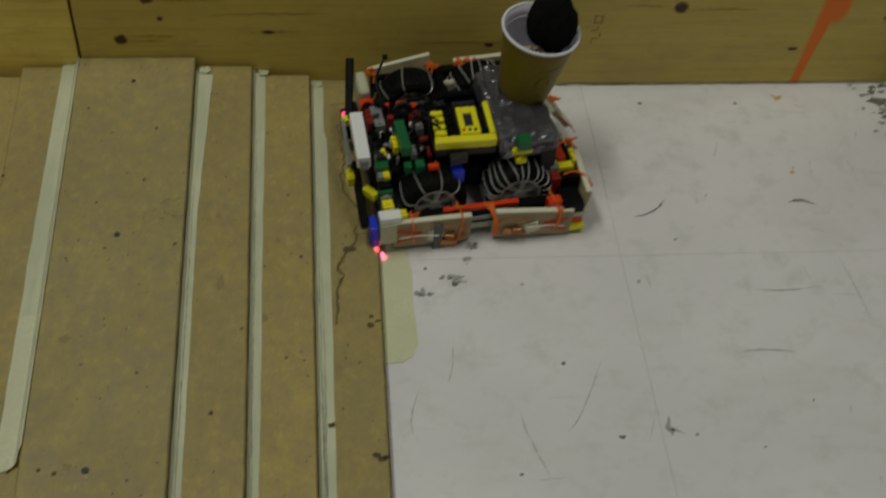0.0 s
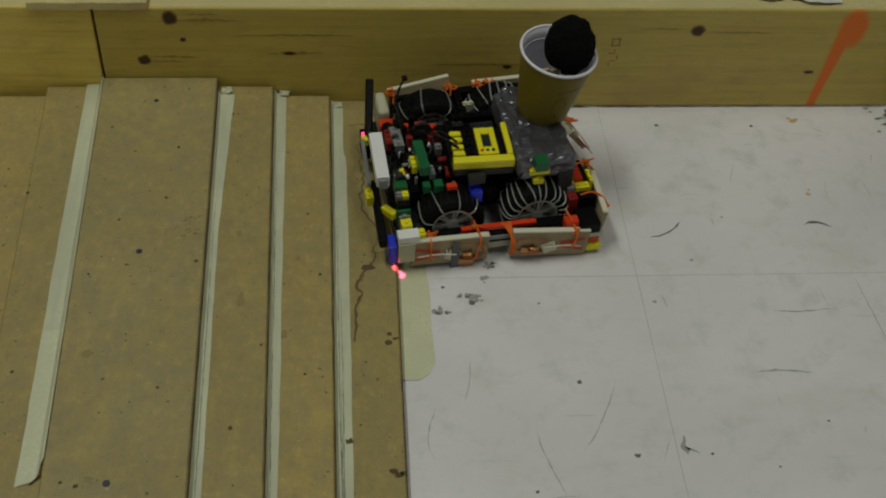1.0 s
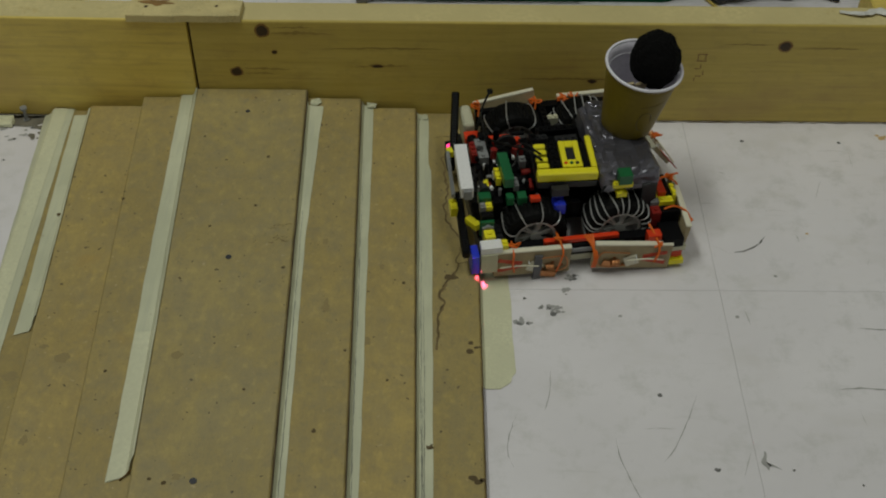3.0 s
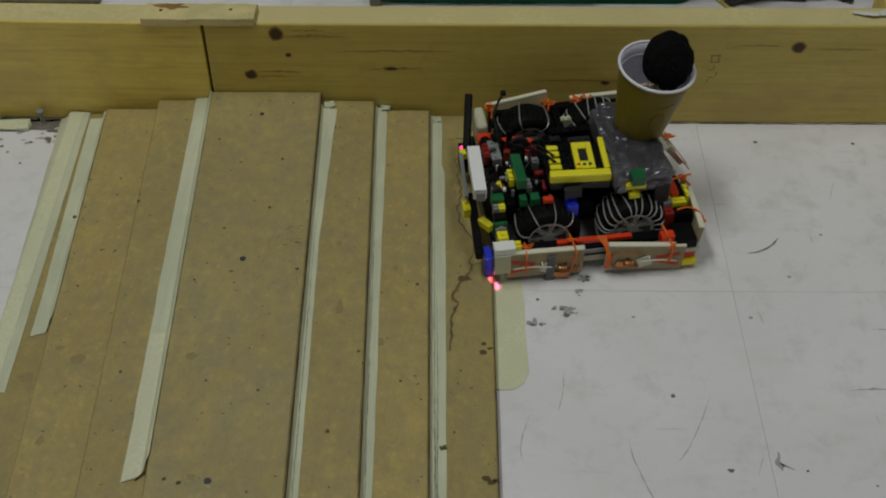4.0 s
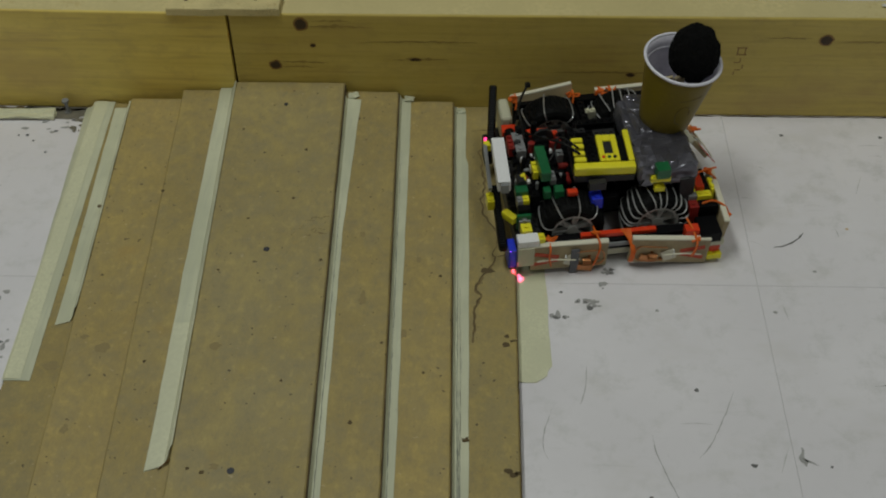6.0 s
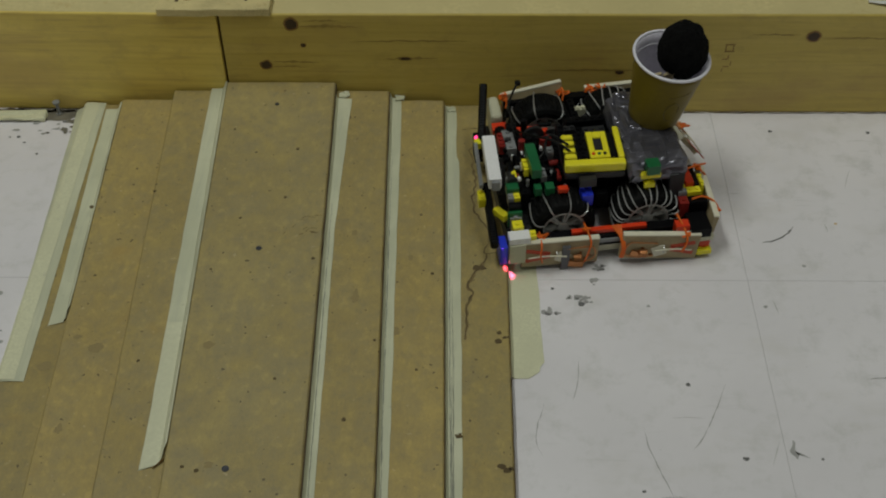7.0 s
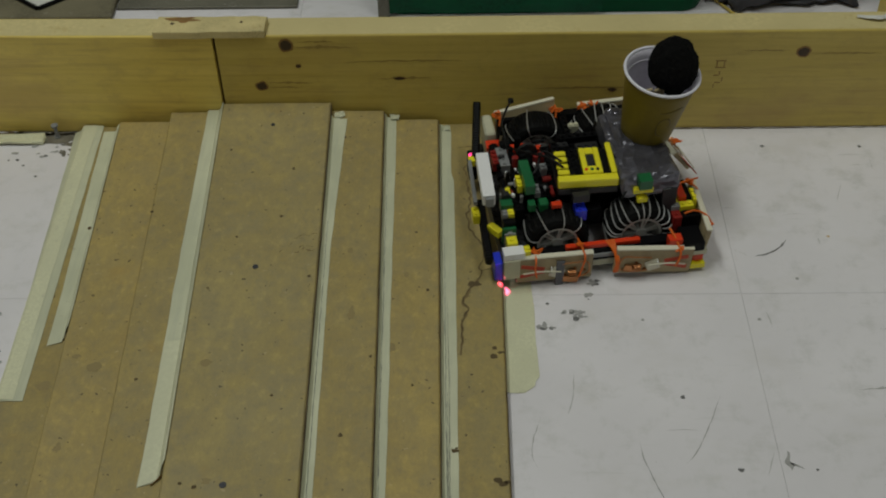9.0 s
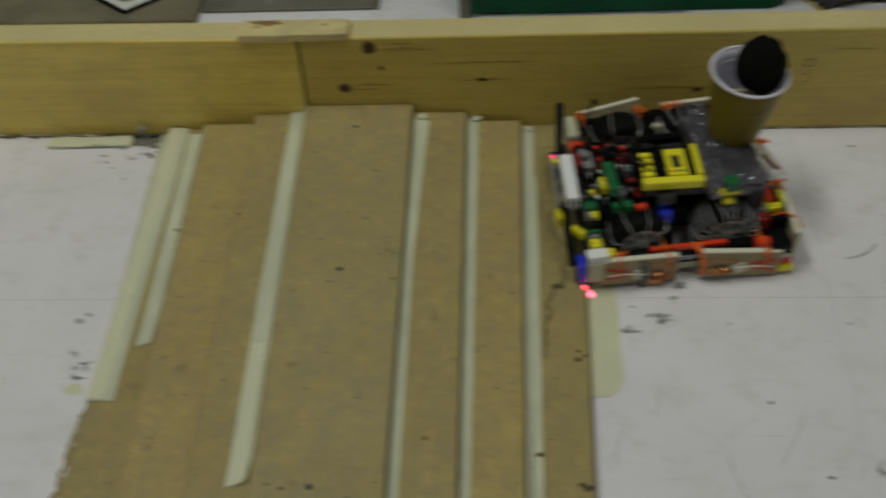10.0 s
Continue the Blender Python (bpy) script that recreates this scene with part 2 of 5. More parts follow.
M_STRIP = plain("dull_strip", (0.13, 0.13, 0.14), 0.5, 0.3, scale=200)
M_COPPER = plain("copper_spring", (0.60, 0.27, 0.11), 0.35, 0.8, scale=400)
M_FOAM = plain("black_foam", (0.005, 0.005, 0.005), 0.95, scale=260, bumps=1.0, gloss=0.1)
M_CUP = plain("gold_cup", (0.21, 0.155, 0.015), 0.45, scale=30, dark=0.75, bumps=0.05, gloss=0.25)
M_CUPLINE = plain("cup_line", (0.14, 0.10, 0.012), 0.45, scale=60)
M_LINING = plain("cup_lining", (0.70, 0.67, 0.77), 0.3, scale=30, dark=0.9, bumps=0.05)
M_CUPRIM = plain("cup_rim", (0.78, 0.76, 0.84), 0.25, scale=60, dark=0.93, bumps=0.05)


def duct_foil():
    m, nt, p = shader("duct_tape")
    wrinkle, fine, big = noise_tex(nt, 36, 2, (1, 2.2, 1), 0.5), noise_tex(nt, 420, 2), noise_tex(nt, 15, 2)
    ridge = math_node(nt, "ABSOLUTE", math_node(nt, "SUBTRACT", wrinkle, 0.5))
    fold = math_node(nt, "ABSOLUTE", math_node(nt, "SUBTRACT", big, 0.5))
    col = mix(nt, ramp(nt, big, 0.35, 0.65), (0.125, 0.122, 0.148), (0.225, 0.22, 0.258))
    nt.links.new(col, p.inputs["Base Color"])
    p.inputs["Metallic"].default_value, p.inputs["Roughness"].default_value = 0.65, 0.28
    relief = math_node(nt, "ADD", math_node(nt, "MULTIPLY", fold, 2.4), math_node(nt, "ADD", math_node(nt, "MULTIPLY", ridge, 1.25), math_node(nt, "MULTIPLY", fine, 0.03)))
    bump(nt, p, relief, 0.8, 0.0045)
    return m


M_DUCT = duct_foil()
M_WALL = plain("wall_paint", (0.70, 0.69, 0.66), 0.7, scale=4)
M_GREENTUB = plain("green_tub", (0.002, 0.085, 0.032), 0.5, scale=14, dark=0.6, gloss=0.1)
M_CLEARTAPE = plain("clear_tape", (0.006, 0.10, 0.045), 0.4, scale=40, dark=0.5, bumps=0.6, gloss=0.12)
M_BAG = plain("dark_bag", (0.045, 0.045, 0.055), 0.5, scale=30, bumps=0.4)
M_SLAB = plain("dirty_slab", (0.21, 0.185, 0.115), 0.75, scale=60, dark=0.45, bumps=0.6, grime=(0.3, 0.28, 0.22))
M_SHEET = plain("grey_sheet", (0.18, 0.17, 0.13), 0.45, scale=60, dark=0.45, bumps=0.3, grime=(0.34, 0.33, 0.31))
M_PAPER = plain("white_board", (0.72, 0.71, 0.67), 0.6, scale=30, dark=0.9)
M_SOOT = plain("floor_dirt", (0.20, 0.18, 0.14), 0.9, scale=200, dark=0.5)


# ---------------- mesh helpers ----------------
def finish(name, bm, material, smooth=False):
    me = bpy.data.meshes.new(name)
    bm.normal_update()
    bm.to_mesh(me)
    bm.free()
    me.materials.append(material)
    if smooth:
        for f in me.polygons:
            f.use_smooth = True
    return me


def thing(name, bm, material, label, category, group="", kind="", smooth=False):
    return tagged(new(name, finish(name, bm, material, smooth)), label, category, group, kind)


def part(name, bm, material, parent, label="", smooth=False):
    ob = new(name, finish(name, bm, material, smooth))
    ob.parent = parent
    return tagged(ob, label)


def empty(name, m, label, category, group=""):
    ob = new(name)
    ob.empty_display_size = 0.02
    ob.matrix_basis = m
    return tagged(ob, label, category, group)


def block(x0, x1, y0, y1, z0, z1, bev=0.0006, seg=1, m=None):
    bm = bmesh.new()
    bmesh.ops.create_cube(bm, size=1)
    for v in bm.verts:
        v.co = Vector((x0 + (v.co.x + 0.5) * (x1 - x0), y0 + (v.co.y + 0.5) * (y1 - y0), z0 + (v.co.z + 0.5) * (z1 - z0)))
    if bev:
        bmesh.ops.bevel(bm, geom=bm.edges[:], offset=bev, segments=seg, affect="EDGES", profile=0.6)
    if m:
        bmesh.ops.transform(bm, matrix=m, verts=bm.verts)
    return bm


def add_cyl(bm, c, r, h, axis="Z", n=10, r2=None):
    turn = {"Z": Matrix(), "Y": Matrix.Rotation(radians(90), 4, "X"), "X": Matrix.Rotation(radians(90), 4, "Y")}[axis]
    bmesh.ops.create_cone(bm, cap_ends=True, segments=n, radius1=r, radius2=r if r2 is None else r2, depth=h, matrix=Matrix.Translation(c) @ turn)
    return bm


def join(*bms):
    out = bms[0]
    for b in bms[1:]:
        me = bpy.data.meshes.new("tmp")
        b.to_mesh(me)
        out.from_mesh(me)
        b.free()
        bpy.data.meshes.remove(me)
    return out


def prism(pts, z0, z1, bev=0.0, rough=0.0, step=0.02):
    """A flat slab over a polygon, its outline a little uneven."""
    line = []
    for i, a in enumerate(pts):
        a, b = Vector(a), Vector(pts[(i + 1) % len(pts)])
        n = max(1, int((b - a).length / step)) if rough else 1
        side = Vector((b.y - a.y, a.x - b.x)).normalized()
        for k in range(n):
            p = a.lerp(b, k / n)
            if rough:
                p = p + side * rough * noise.noise((p.x * 60, p.y * 60, z1 * 90))
            line.append(p)
    bm = bmesh.new()
    f = bm.faces.new([bm.verts.new((p.x, p.y, z0)) for p in line])
    up = bmesh.ops.extrude_face_region(bm, geom=[f])
    tops = [e for e in up["geom"] if isinstance(e, bmesh.types.BMVert)]
    bmesh.ops.translate(bm, verts=tops, vec=(0, 0, z1 - z0))
    bmesh.ops.recalc_face_normals(bm, faces=bm.faces)
    if bev:
        es = [e for e in bm.edges if all(abs(v.co.z - z1) < 1e-6 for v in e.verts)]
        bmesh.ops.bevel(bm, geom=es, offset=bev, segments=1, affect="EDGES")
    return bm


def tube(points, r, n=6, closed=False):
    """A round cord along points."""
    bm = bmesh.new()
    pts = [Vector(p) for p in points]
    rings = []
    for i, p in enumerate(pts):
        a = pts[i - 1] if i or closed else p
        b = pts[(i + 1) % len(pts)] if i + 1 < len(pts) or closed else p
        d = (b - a).normalized()
        q = d.to_track_quat("Z", "Y")
        rings.append([bm.verts.new(p + q @ Vector((r * math.cos(k * math.tau / n), r * math.sin(k * math.tau / n), 0))) for k in range(n)])
    for i in range(len(rings) - (0 if closed else 1)):
        A, B = rings[i], rings[(i + 1) % len(rings)]
        for k in range(n):
            bm.faces.new((A[k], A[(k + 1) % n], B[(k + 1) % n], B[k]))
    if not closed:
        bm.faces.new(rings[0][::-1])
        bm.faces.new(rings[-1])
    bmesh.ops.recalc_face_normals(bm, faces=bm.faces)
    return bm


def curve_points(pts, per=6):
    """A smooth line through points."""
    p = [Vector(a) for a in pts]
    p = [p[0] * 2 - p[1], *p, p[-1] * 2 - p[-2]]
    out = []
    for i in range(1, len(p) - 2):
        for k in range(per):
            t = k / per
            a, b, c, d = p[i - 1], p[i], p[i + 1], p[i + 2]
            out.append(0.5 * (2 * b + (c - a) * t + (2 * a - 5 * b + 4 * c - d) * t * t + (3 * b - a - 3 * c + d) * t ** 3))
    return [*out, p[-2]]


def ribbon(pts, width, z, seed=0, ends=0.2, lift=0.0003):
    """A thin stain or scratch along a line on a level surface."""
    line = curve_points([(x, y, z) for x, y in pts], 14)
    bm = bmesh.new()
    prev = None
    n = len(line)
    for i, p in enumerate(line):
        d = (line[min(i + 1, n - 1)] - line[max(i - 1, 0)]).normalized()
        s = Vector((-d.y, d.x, 0))
        t = i / (n - 1)
        w = width * min(1, ends + 3 * t, ends + 3 * (1 - t)) * (0.75 + 0.9 * noise.noise((p.x * 150 + seed, p.y * 150, seed)))
        w = max(w, width * 0.12)
        off = s * width * 1.1 * noise.noise((p.x * 130, p.y * 130 + seed, 3.3))
        row = [bm.verts.new(p + off + s * w + Vector((0, 0, lift))), bm.verts.new(p + off - s * w + Vector((0, 0, lift)))]
        if prev:
            bm.faces.new((prev[0], prev[1], row[1], row[0]))
        prev = row
    bmesh.ops.recalc_face_normals(bm, faces=bm.faces)
    if bm.faces[0].normal.z < 0:
        bmesh.ops.reverse_faces(bm, faces=bm.faces)
    return bm


def spot(x, y, z, r, seed=0, sx=1.0, n=12, lift=0.0003, rag=0.5):
    bm = bmesh.new()
    vs = []
    for k in range(n):
        a = k * math.tau / n
        q = r * (1 + rag * noise.noise((math.cos(a) * 1.5 + seed * 3.1, math.sin(a) * 1.5, seed)))
        vs.append(bm.verts.new((x + q * sx * math.cos(a), y + q * math.sin(a), z + lift)))
    bm.faces.new(vs)
    return bm


def lathe(profile, n=36, axis="Z"):
    """A turned body: profile is (radius, height) pairs, closed into a loop."""
    bm = bmesh.new()
    rings = []
    for k in range(n):
        a = k * math.tau / n
        c, s = math.cos(a), math.sin(a)
        rings.append([bm.verts.new((r * c, r * s, h) if axis == "Z" else (r * c, h, r * s)) for r, h in profile])
    m = len(profile)
    for k in range(n):
        A, B = rings[k], rings[(k + 1) % n]
        for i in range(m):
            j = (i + 1) % m
            bm.faces.new((A[i], A[j], B[j], B[i]))
    bmesh.ops.remove_doubles(bm, verts=bm.verts, dist=1e-6)
    bmesh.ops.recalc_face_normals(bm, faces=bm.faces)
    return bm


def crumple(bm, amount, freq, seed=0.0):
    for v in bm.verts:
        q = v.co * freq + Vector((seed, seed * 2, seed * 3))
        v.co += amount * (noise.noise_vector(q) + 0.5 * noise.noise_vector(q * 2.7))
    return bm


# ---------------- room shell ----------------
X0, X1, Y0, Y1, ZC = -3.0, 3.0, -3.0, 3.2, 2.7
floor = thing("floor", block(X0, X1, Y0, Y1, -0.12, -0.0006, 0), M_JOINT, "dark base under white painted floor panels", "floor", kind="structure")
thing("ceiling", block(X0, X1, Y0, Y1, ZC, ZC + 0.1, 0), M_WALL, "plain white painted workshop ceiling", "ceiling", kind="structure")
for nm, b in (("wall_north", (X0, X1, Y1, Y1 + 0.1)), ("wall_south", (X0, X1, Y0 - 0.1, Y0)),
              ("wall_west", (X0 - 0.1, X0, Y0 - 0.1, Y1 + 0.1)), ("wall_east", (X1, X1 + 0.1, Y0 - 0.1, Y1 + 0.1))):
    thing(nm, block(*b, -0.12, ZC + 0.1, 0), M_WALL, "plain off-white painted wall of the workshop", "wall", kind="structure")

# floor panels with open joints; those behind the barrier follow their own grid
GAP = 0.00025


def panels(xs, ys):
    for i in range(len(xs) - 1):
        for j in range(len(ys) - 1):
            bm = block(xs[i] + GAP, xs[i + 1] - GAP, ys[j] + GAP, ys[j + 1] - GAP, -0.003, 0, 0.0005)
            part("floor_panel", bm, M_FLOOR, floor)


panels((-3.0, -1.562, -0.952, -0.342, 0.268, 0.878, 1.488, 3.0), (-3.0, -1.498, -0.888, -0.279, 0.018))
panels((-3.0, -1.465, -0.855, -0.246, 0.364, 0.974, 3.0), (0.018, 0.257, 0.867, 1.477, 3.2))

# ---------------- timber barrier ----------------
H, D = 0.14, 0.038
beam_r = thing("timber_beam", block(-0.3095, 1.25, 0, D, 0.0004, H, 0.0022, 2), M_BEAM,
               "long knotty pine plank on edge with orange spray mark", "beam")
bm = block(-1.5, -0.3125, 0, D, 0.0004, H, 0.0022, 2)
bmesh.ops.transform(bm, matrix=Matrix.Translation((-0.3125, 0, 0)) @ Matrix.Rotation(radians(-0.9), 4, "Z") @ Matrix.Translation((0.3125, 0, 0)), verts=bm.verts)
beam_l = thing("timber_beam", bm, M_PINE, "plain pine plank on edge butted to another", "beam")
M_SAWN = plain("sawn_pine", (0.66, 0.555, 0.27), 0.6, scale=30, dark=0.8, bumps=0.4, grime=(0.48, 0.36, 0.14))
part("sawn_top", block(-0.309, 1.249, 0.0024, D - 0.0024, H - 0.002, H + 0.0003, 0), M_SAWN, beam_r, "pale sawn top face")
b = block(-1.49, -0.3135, 0.0024, D - 0.0024, H - 0.002, H + 0.0003, 0)
bmesh.ops.transform(b, matrix=Matrix.Translation((-0.3125, 0, 0)) @ Matrix.Rotation(radians(-0.9), 4, "Z") @ Matrix.Translation((0.3125, 0, 0)), verts=b.verts)
part("sawn_top", b, M_SAWN, beam_l, "pale sawn top face")
part("seam", block(-0.3124, -0.3096, 0.006, D - 0.004, 0.001, H - 0.004, 0), M_CRACK, beam_r, "dark gap between planks")


def knot(x, z, r, sx, seed):
    ring, core = [], []
    for rad, lift, out in ((r * 1.05, 0.0003, ring), (r * 0.78, 0.0006, core)):
        b = spot(0, 0, 0, rad, seed, sx, 20, 0, 0.22)
        bmesh.ops.transform(b, matrix=Matrix.Translation((x, -lift, z)) @ Matrix.Rotation(radians(90), 4, "X"), verts=b.verts)
        out.append(b)
    k = part("knot", ring[0], M_KNOT_RING, beam_r)
    part("knot_core", core[0], M_KNOT, k)


def streak(x0, x1, z, w, seed):
    b = ribbon([(x0, 0), ((x0 + x1) / 2, 0.001), (x1, 0)], w, 0, seed, 0.05)
    bmesh.ops.transform(b, matrix=Matrix.Translation((0, 0, z)) @ Matrix.Rotation(radians(90), 4, "X"), verts=b.verts)
    part("grain_streak", b, M_STREAK, beam_r)


for x0, x1, z, w, sd in ((-0.222, -0.150, 0.1235, 0.0022, 1), (-0.215, -0.170, 0.131, 0.0012, 2), (-0.255, -0.200, 0.0735, 0.0016, 3), (-0.255, -0.215, 0.0665, 0.0012, 4), (-0.125, -0.060, 0.0785, 0.0018, 5),
                         (0.05, 0.20, 0.062, 0.0014, 6), (-0.16, -0.02, 0.103, 0.0013, 7), (0.385, 0.46, 0.108, 0.0013, 8), (0.30, 0.355, 0.113, 0.0012, 9)):
    streak(x0, x1, z, w, sd)
for x, z, r, sx, s in ((-0.228, 0.127, 0.0085, 1.0, 1), (-0.262, 0.070, 0.0065, 1.15, 2), (0.370, 0.111, 0.0075, 1.1, 3), (0.153, 0.060, 0.0035, 1.6, 4),
                       (-0.216, 0.098, 0.0028, 1.2, 5), (0.618, 0.096, 0.003, 1.4, 6), (-0.098, 0.079, 0.0022, 3.5, 7), (0.516, 0.052, 0.0022, 3.0, 8)):
    knot(x, z, r, sx, s)
# faint stamps on the timber that cannot be read
for x, z, w, h in ((0.277, 0.099, 0.012, 0.0011), (0.2725, 0.091, 0.0011, 0.008), (0.281, 0.091, 0.0011, 0.008), (0.277, 0.0895, 0.012, 0.0011),
                   (0.277, 0.079, 0.0011, 0.006), (0.273, 0.0785, 0.006, 0.0011), (0.281, 0.070, 0.0011, 0.006), (0.276, 0.068, 0.007, 0.0011), (0.272, 0.061, 0.0011, 0.005)):
    part("stamp_bar", block(x - w / 2, x + w / 2, -0.0003, 0.001, z, z + h, 0), M_KNOT_RING, beam_r, "faded ink stamp bar")
# offcut lying over the joint of the planks
off = prism([(-0.378, -0.004), (-0.250, -0.004), (-0.249, 0.026), (-0.376, 0.028)], 0.1404, 0.1500, 0.001, 0.0016, 0.008)
offcut = thing("wood_offcut", off, M_OFFCUT, "small rough pine offcut lying on the barrier", "wood block")
part("bark_patch", spot(-0.347, 0.020, 0.1500, 0.007, 4, 2.8, 20, 0.0003, 0.9), M_BARK_SHADE, offcut, "brown bark patch")
part("nail_hole", spot(-0.278, 0.014, 0.1500, 0.002, 2), M_KNOT, offcut)
part("nail_hole", spot(-0.357, 0.012, 0.1500, 0.0022, 5), M_KNOT, offcut)

# ---------------- stacked boards ----------------
T = 0.0115
YF = -0.80


def lean(a, b):
    """x along an edge: a at the barrier, b at y = -0.55."""
    return lambda y: a + (b - a) * y / -0.55


EDGES = (("fibre_board", lean(-0.487, -0.4775), lean(0.0155, 0.0160)), ("fibre_board", lean(-0.440, -0.418), lean(-0.0540, -0.0468)),
         ("fibre_board", lean(-0.376, -0.353), lean(-0.1190, -0.1075)), ("fibre_board", lean(-0.3115, -0.2920), lean(-0.1820, -0.1702)))
LABELS = ("lowest wide brown fibreboard sheet, cracked along one edge", "second brown fibreboard sheet stacked on the lowest",
          "third brown fibreboard sheet of the stepped stack", "topmost narrow brown fibreboard sheet with screws")
BACK = (-0.0012, -0.006, -0.003, -0.0015)
boards = []
for i, (nm, L, R) in enumerate(EDGES):
    yb = BACK[i]
    bm = prism([(L(YF), YF), (R(YF), YF), (R(yb), yb), (L(yb), yb)], i * T + 0.0004, (i + 1) * T, 0.0014, 0.0007, 0.012)
    boards.append(thing(nm, bm, M_BOARDS[i], LABELS[i], "board", "stacked boards"))


# dark strip on each right cut edge paints the step's shadow line
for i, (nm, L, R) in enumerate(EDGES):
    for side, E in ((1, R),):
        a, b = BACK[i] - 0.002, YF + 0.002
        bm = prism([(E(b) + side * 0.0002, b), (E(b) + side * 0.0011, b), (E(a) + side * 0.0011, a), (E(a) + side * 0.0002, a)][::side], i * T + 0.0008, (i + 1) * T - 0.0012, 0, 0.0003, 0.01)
        part("cut_edge_shade", bm, M_CUT_SHADE, boards[i], "brown cut edge darkened for the step's shadow line")


def tape_strip(name, ya, yb, profile, label, material=M_TAPE, wobble=0.0008, seed=0.0, skew=0.0, n=70):
    """A strip of tape along y; profile(y) gives its cross-section as (x, z) pairs. skew: how much one side runs on at the end."""
    bm = bmesh.new()
    prev = None
    for i in range(n + 1):
        y0 = ya + (yb - ya) * i / n
        pr = profile(y0)
        row = []
        for k, (x, z) in enumerate(pr):
            s = k / (len(pr) - 1)
            y = y0 + (skew * s if i == n else 0) + (0.003 * noise.noise((s * 4, seed, 1)) if i in (0, n) else 0)
            edge = wobble * noise.noise((y * 28, k * 1.7 + seed, seed)) * (1 if 0 < k else 0.5)
            wr = 0.00035 * noise.noise((y * 120, s * 5 + seed, 2.2)) if 0 < k < len(pr) - 1 else 0
            row.append(bm.verts.new((x + edge, y, z + abs(wr))))
        if prev:
            for k in range(len(row) - 1):
                bm.faces.new((prev[k], prev[k + 1], row[k + 1], row[k]))
        prev = row
    bmesh.ops.recalc_face_normals(bm, faces=bm.faces)
    if sum(f.normal.z for f in bm.faces) < 0:
        bmesh.ops.reverse_faces(bm, faces=bm.faces)
    ob = thing(name, bm, material, label, "tape", "tape on board edges", smooth=False)
    so = ob.modifiers.new("thickness", "SOLIDIFY")
    so.thickness, so.offset = 0.0002, 1
    return ob


def along(*pairs):
    """A width that changes along y: (y, width) pairs from the barrier outwards."""
    def width(y):
        for (ya, wa), (yb, wb) in zip(pairs, pairs[1:]):
            if y >= yb:
                return wa + (wb - wa) * min(1, max(0, (y - ya) / (yb - ya)))
        return pairs[-1][1]
    return width


def down_right(i, width):
    R = EDGES[i][2]
    top, low = (i + 1) * T, i * T

    def profile(y):
        w = width(y)
        return ((R(y) + 0.0014, top - 0.0045), (R(y) + 0.0020, top - 0.0060), (R(y) + 0.0030, low + 0.0030), (R(y) + 0.0042, low + 0.0010),
                (R(y) + w * 0.65, low + 0.0006), (R(y) + w, low + 0.0005))
    return profile


edge_tapes = {
    1: tape_strip("masking_tape", -0.010, YF + 0.01, down_right(1, along((0, 0.0148), (-0.098, 0.0150), (-0.104, 0.0178), (-0.8, 0.0162))),
                  "cream masking tape along lowest stepped board edge, wrinkled", seed=1.0, n=120),
    2: tape_strip("masking_tape", -0.004, YF + 0.01, down_right(2, along((0, 0.0150), (-0.25, 0.0132), (-0.8, 0.0108))),
                  "cream masking tape along middle stepped board edge", seed=2.0),
    3: tape_strip("masking_tape", -0.020, YF + 0.01, down_right(3, along((0, 0.0200), (-0.12, 0.0155), (-0.25, 0.0108), (-0.8, 0.0116))),
                  "cream masking tape along topmost board edge", seed=3.0)}


def down_left(i, width, over=0.0005):
    L = EDGES[i][1]
    top, low = (i + 1) * T, i * T
    return lambda y: ((L(y) + over, top + 0.0006), (L(y) - 0.0012, top - 0.0004), (L(y) - 0.0038, low + 0.0040), (L(y) - 0.0065, low + 0.0010), (L(y) - width(y), low + 0.0005))


sloping = along((0, 0.0195), (-0.25, 0.0222), (-0.55, 0.0228))
tape_strip("masking_tape", -0.001, -0.522, down_left(3, sloping), "cream masking tape sloping off the topmost board", seed=4.0, skew=-0.023)
tape_strip("masking_tape", -0.012, -0.339, down_left(1, along((0, 0.0208), (-0.36, 0.0203))), "short cream masking tape with slanted torn end", seed=5.0, skew=-0.018)
L1 = EDGES[0][1]


def fade(y):
    return 1 + y / 0.47


tape_strip("masking_tape", 0.0, -0.428, lambda y: ((L1(y) + 0.0245 - 0.004 * y, T + 0.0005), (L1(y) + 0.012, T + 0.0007), (L1(y) + 0.0005, T + 0.0004), (L1(y) - 0.001 - 0.004 * fade(y), 0.005), (L1(y) - 0.0015 - 0.0115 * fade(y), 0.0006)),
           "wide cream masking tape joining boards to floor", seed=6.0)
tape_strip("masking_tape", 0.0, -0.426, lambda y: ((L1(y) + 0.0165, T + 0.0010), (L1(y) + 0.011, T + 0.0013), (L1(y) + 0.006, T + 0.0013), (L1(y) + 0.0015, T + 0.0011), (L1(y) - 0.0015, T - 0.0005)),
           "second layer of yellowed tape over the edge", M_TAPE_OLD, seed=7.0)
R1 = EDGES[0][2]
floor_edge = along((0, 0.0450), (-0.04, 0.0490), (-0.078, 0.0535), (-0.09, 0.0500), (-0.175, 0.0490), (-0.29, 0.0478), (-0.37, 0.0495), (-0.391, 0.0500), (-0.397, 0.0455), (-0.404, 0.0440), (-0.409, 0.0370), (-0.4125, 0.0330))
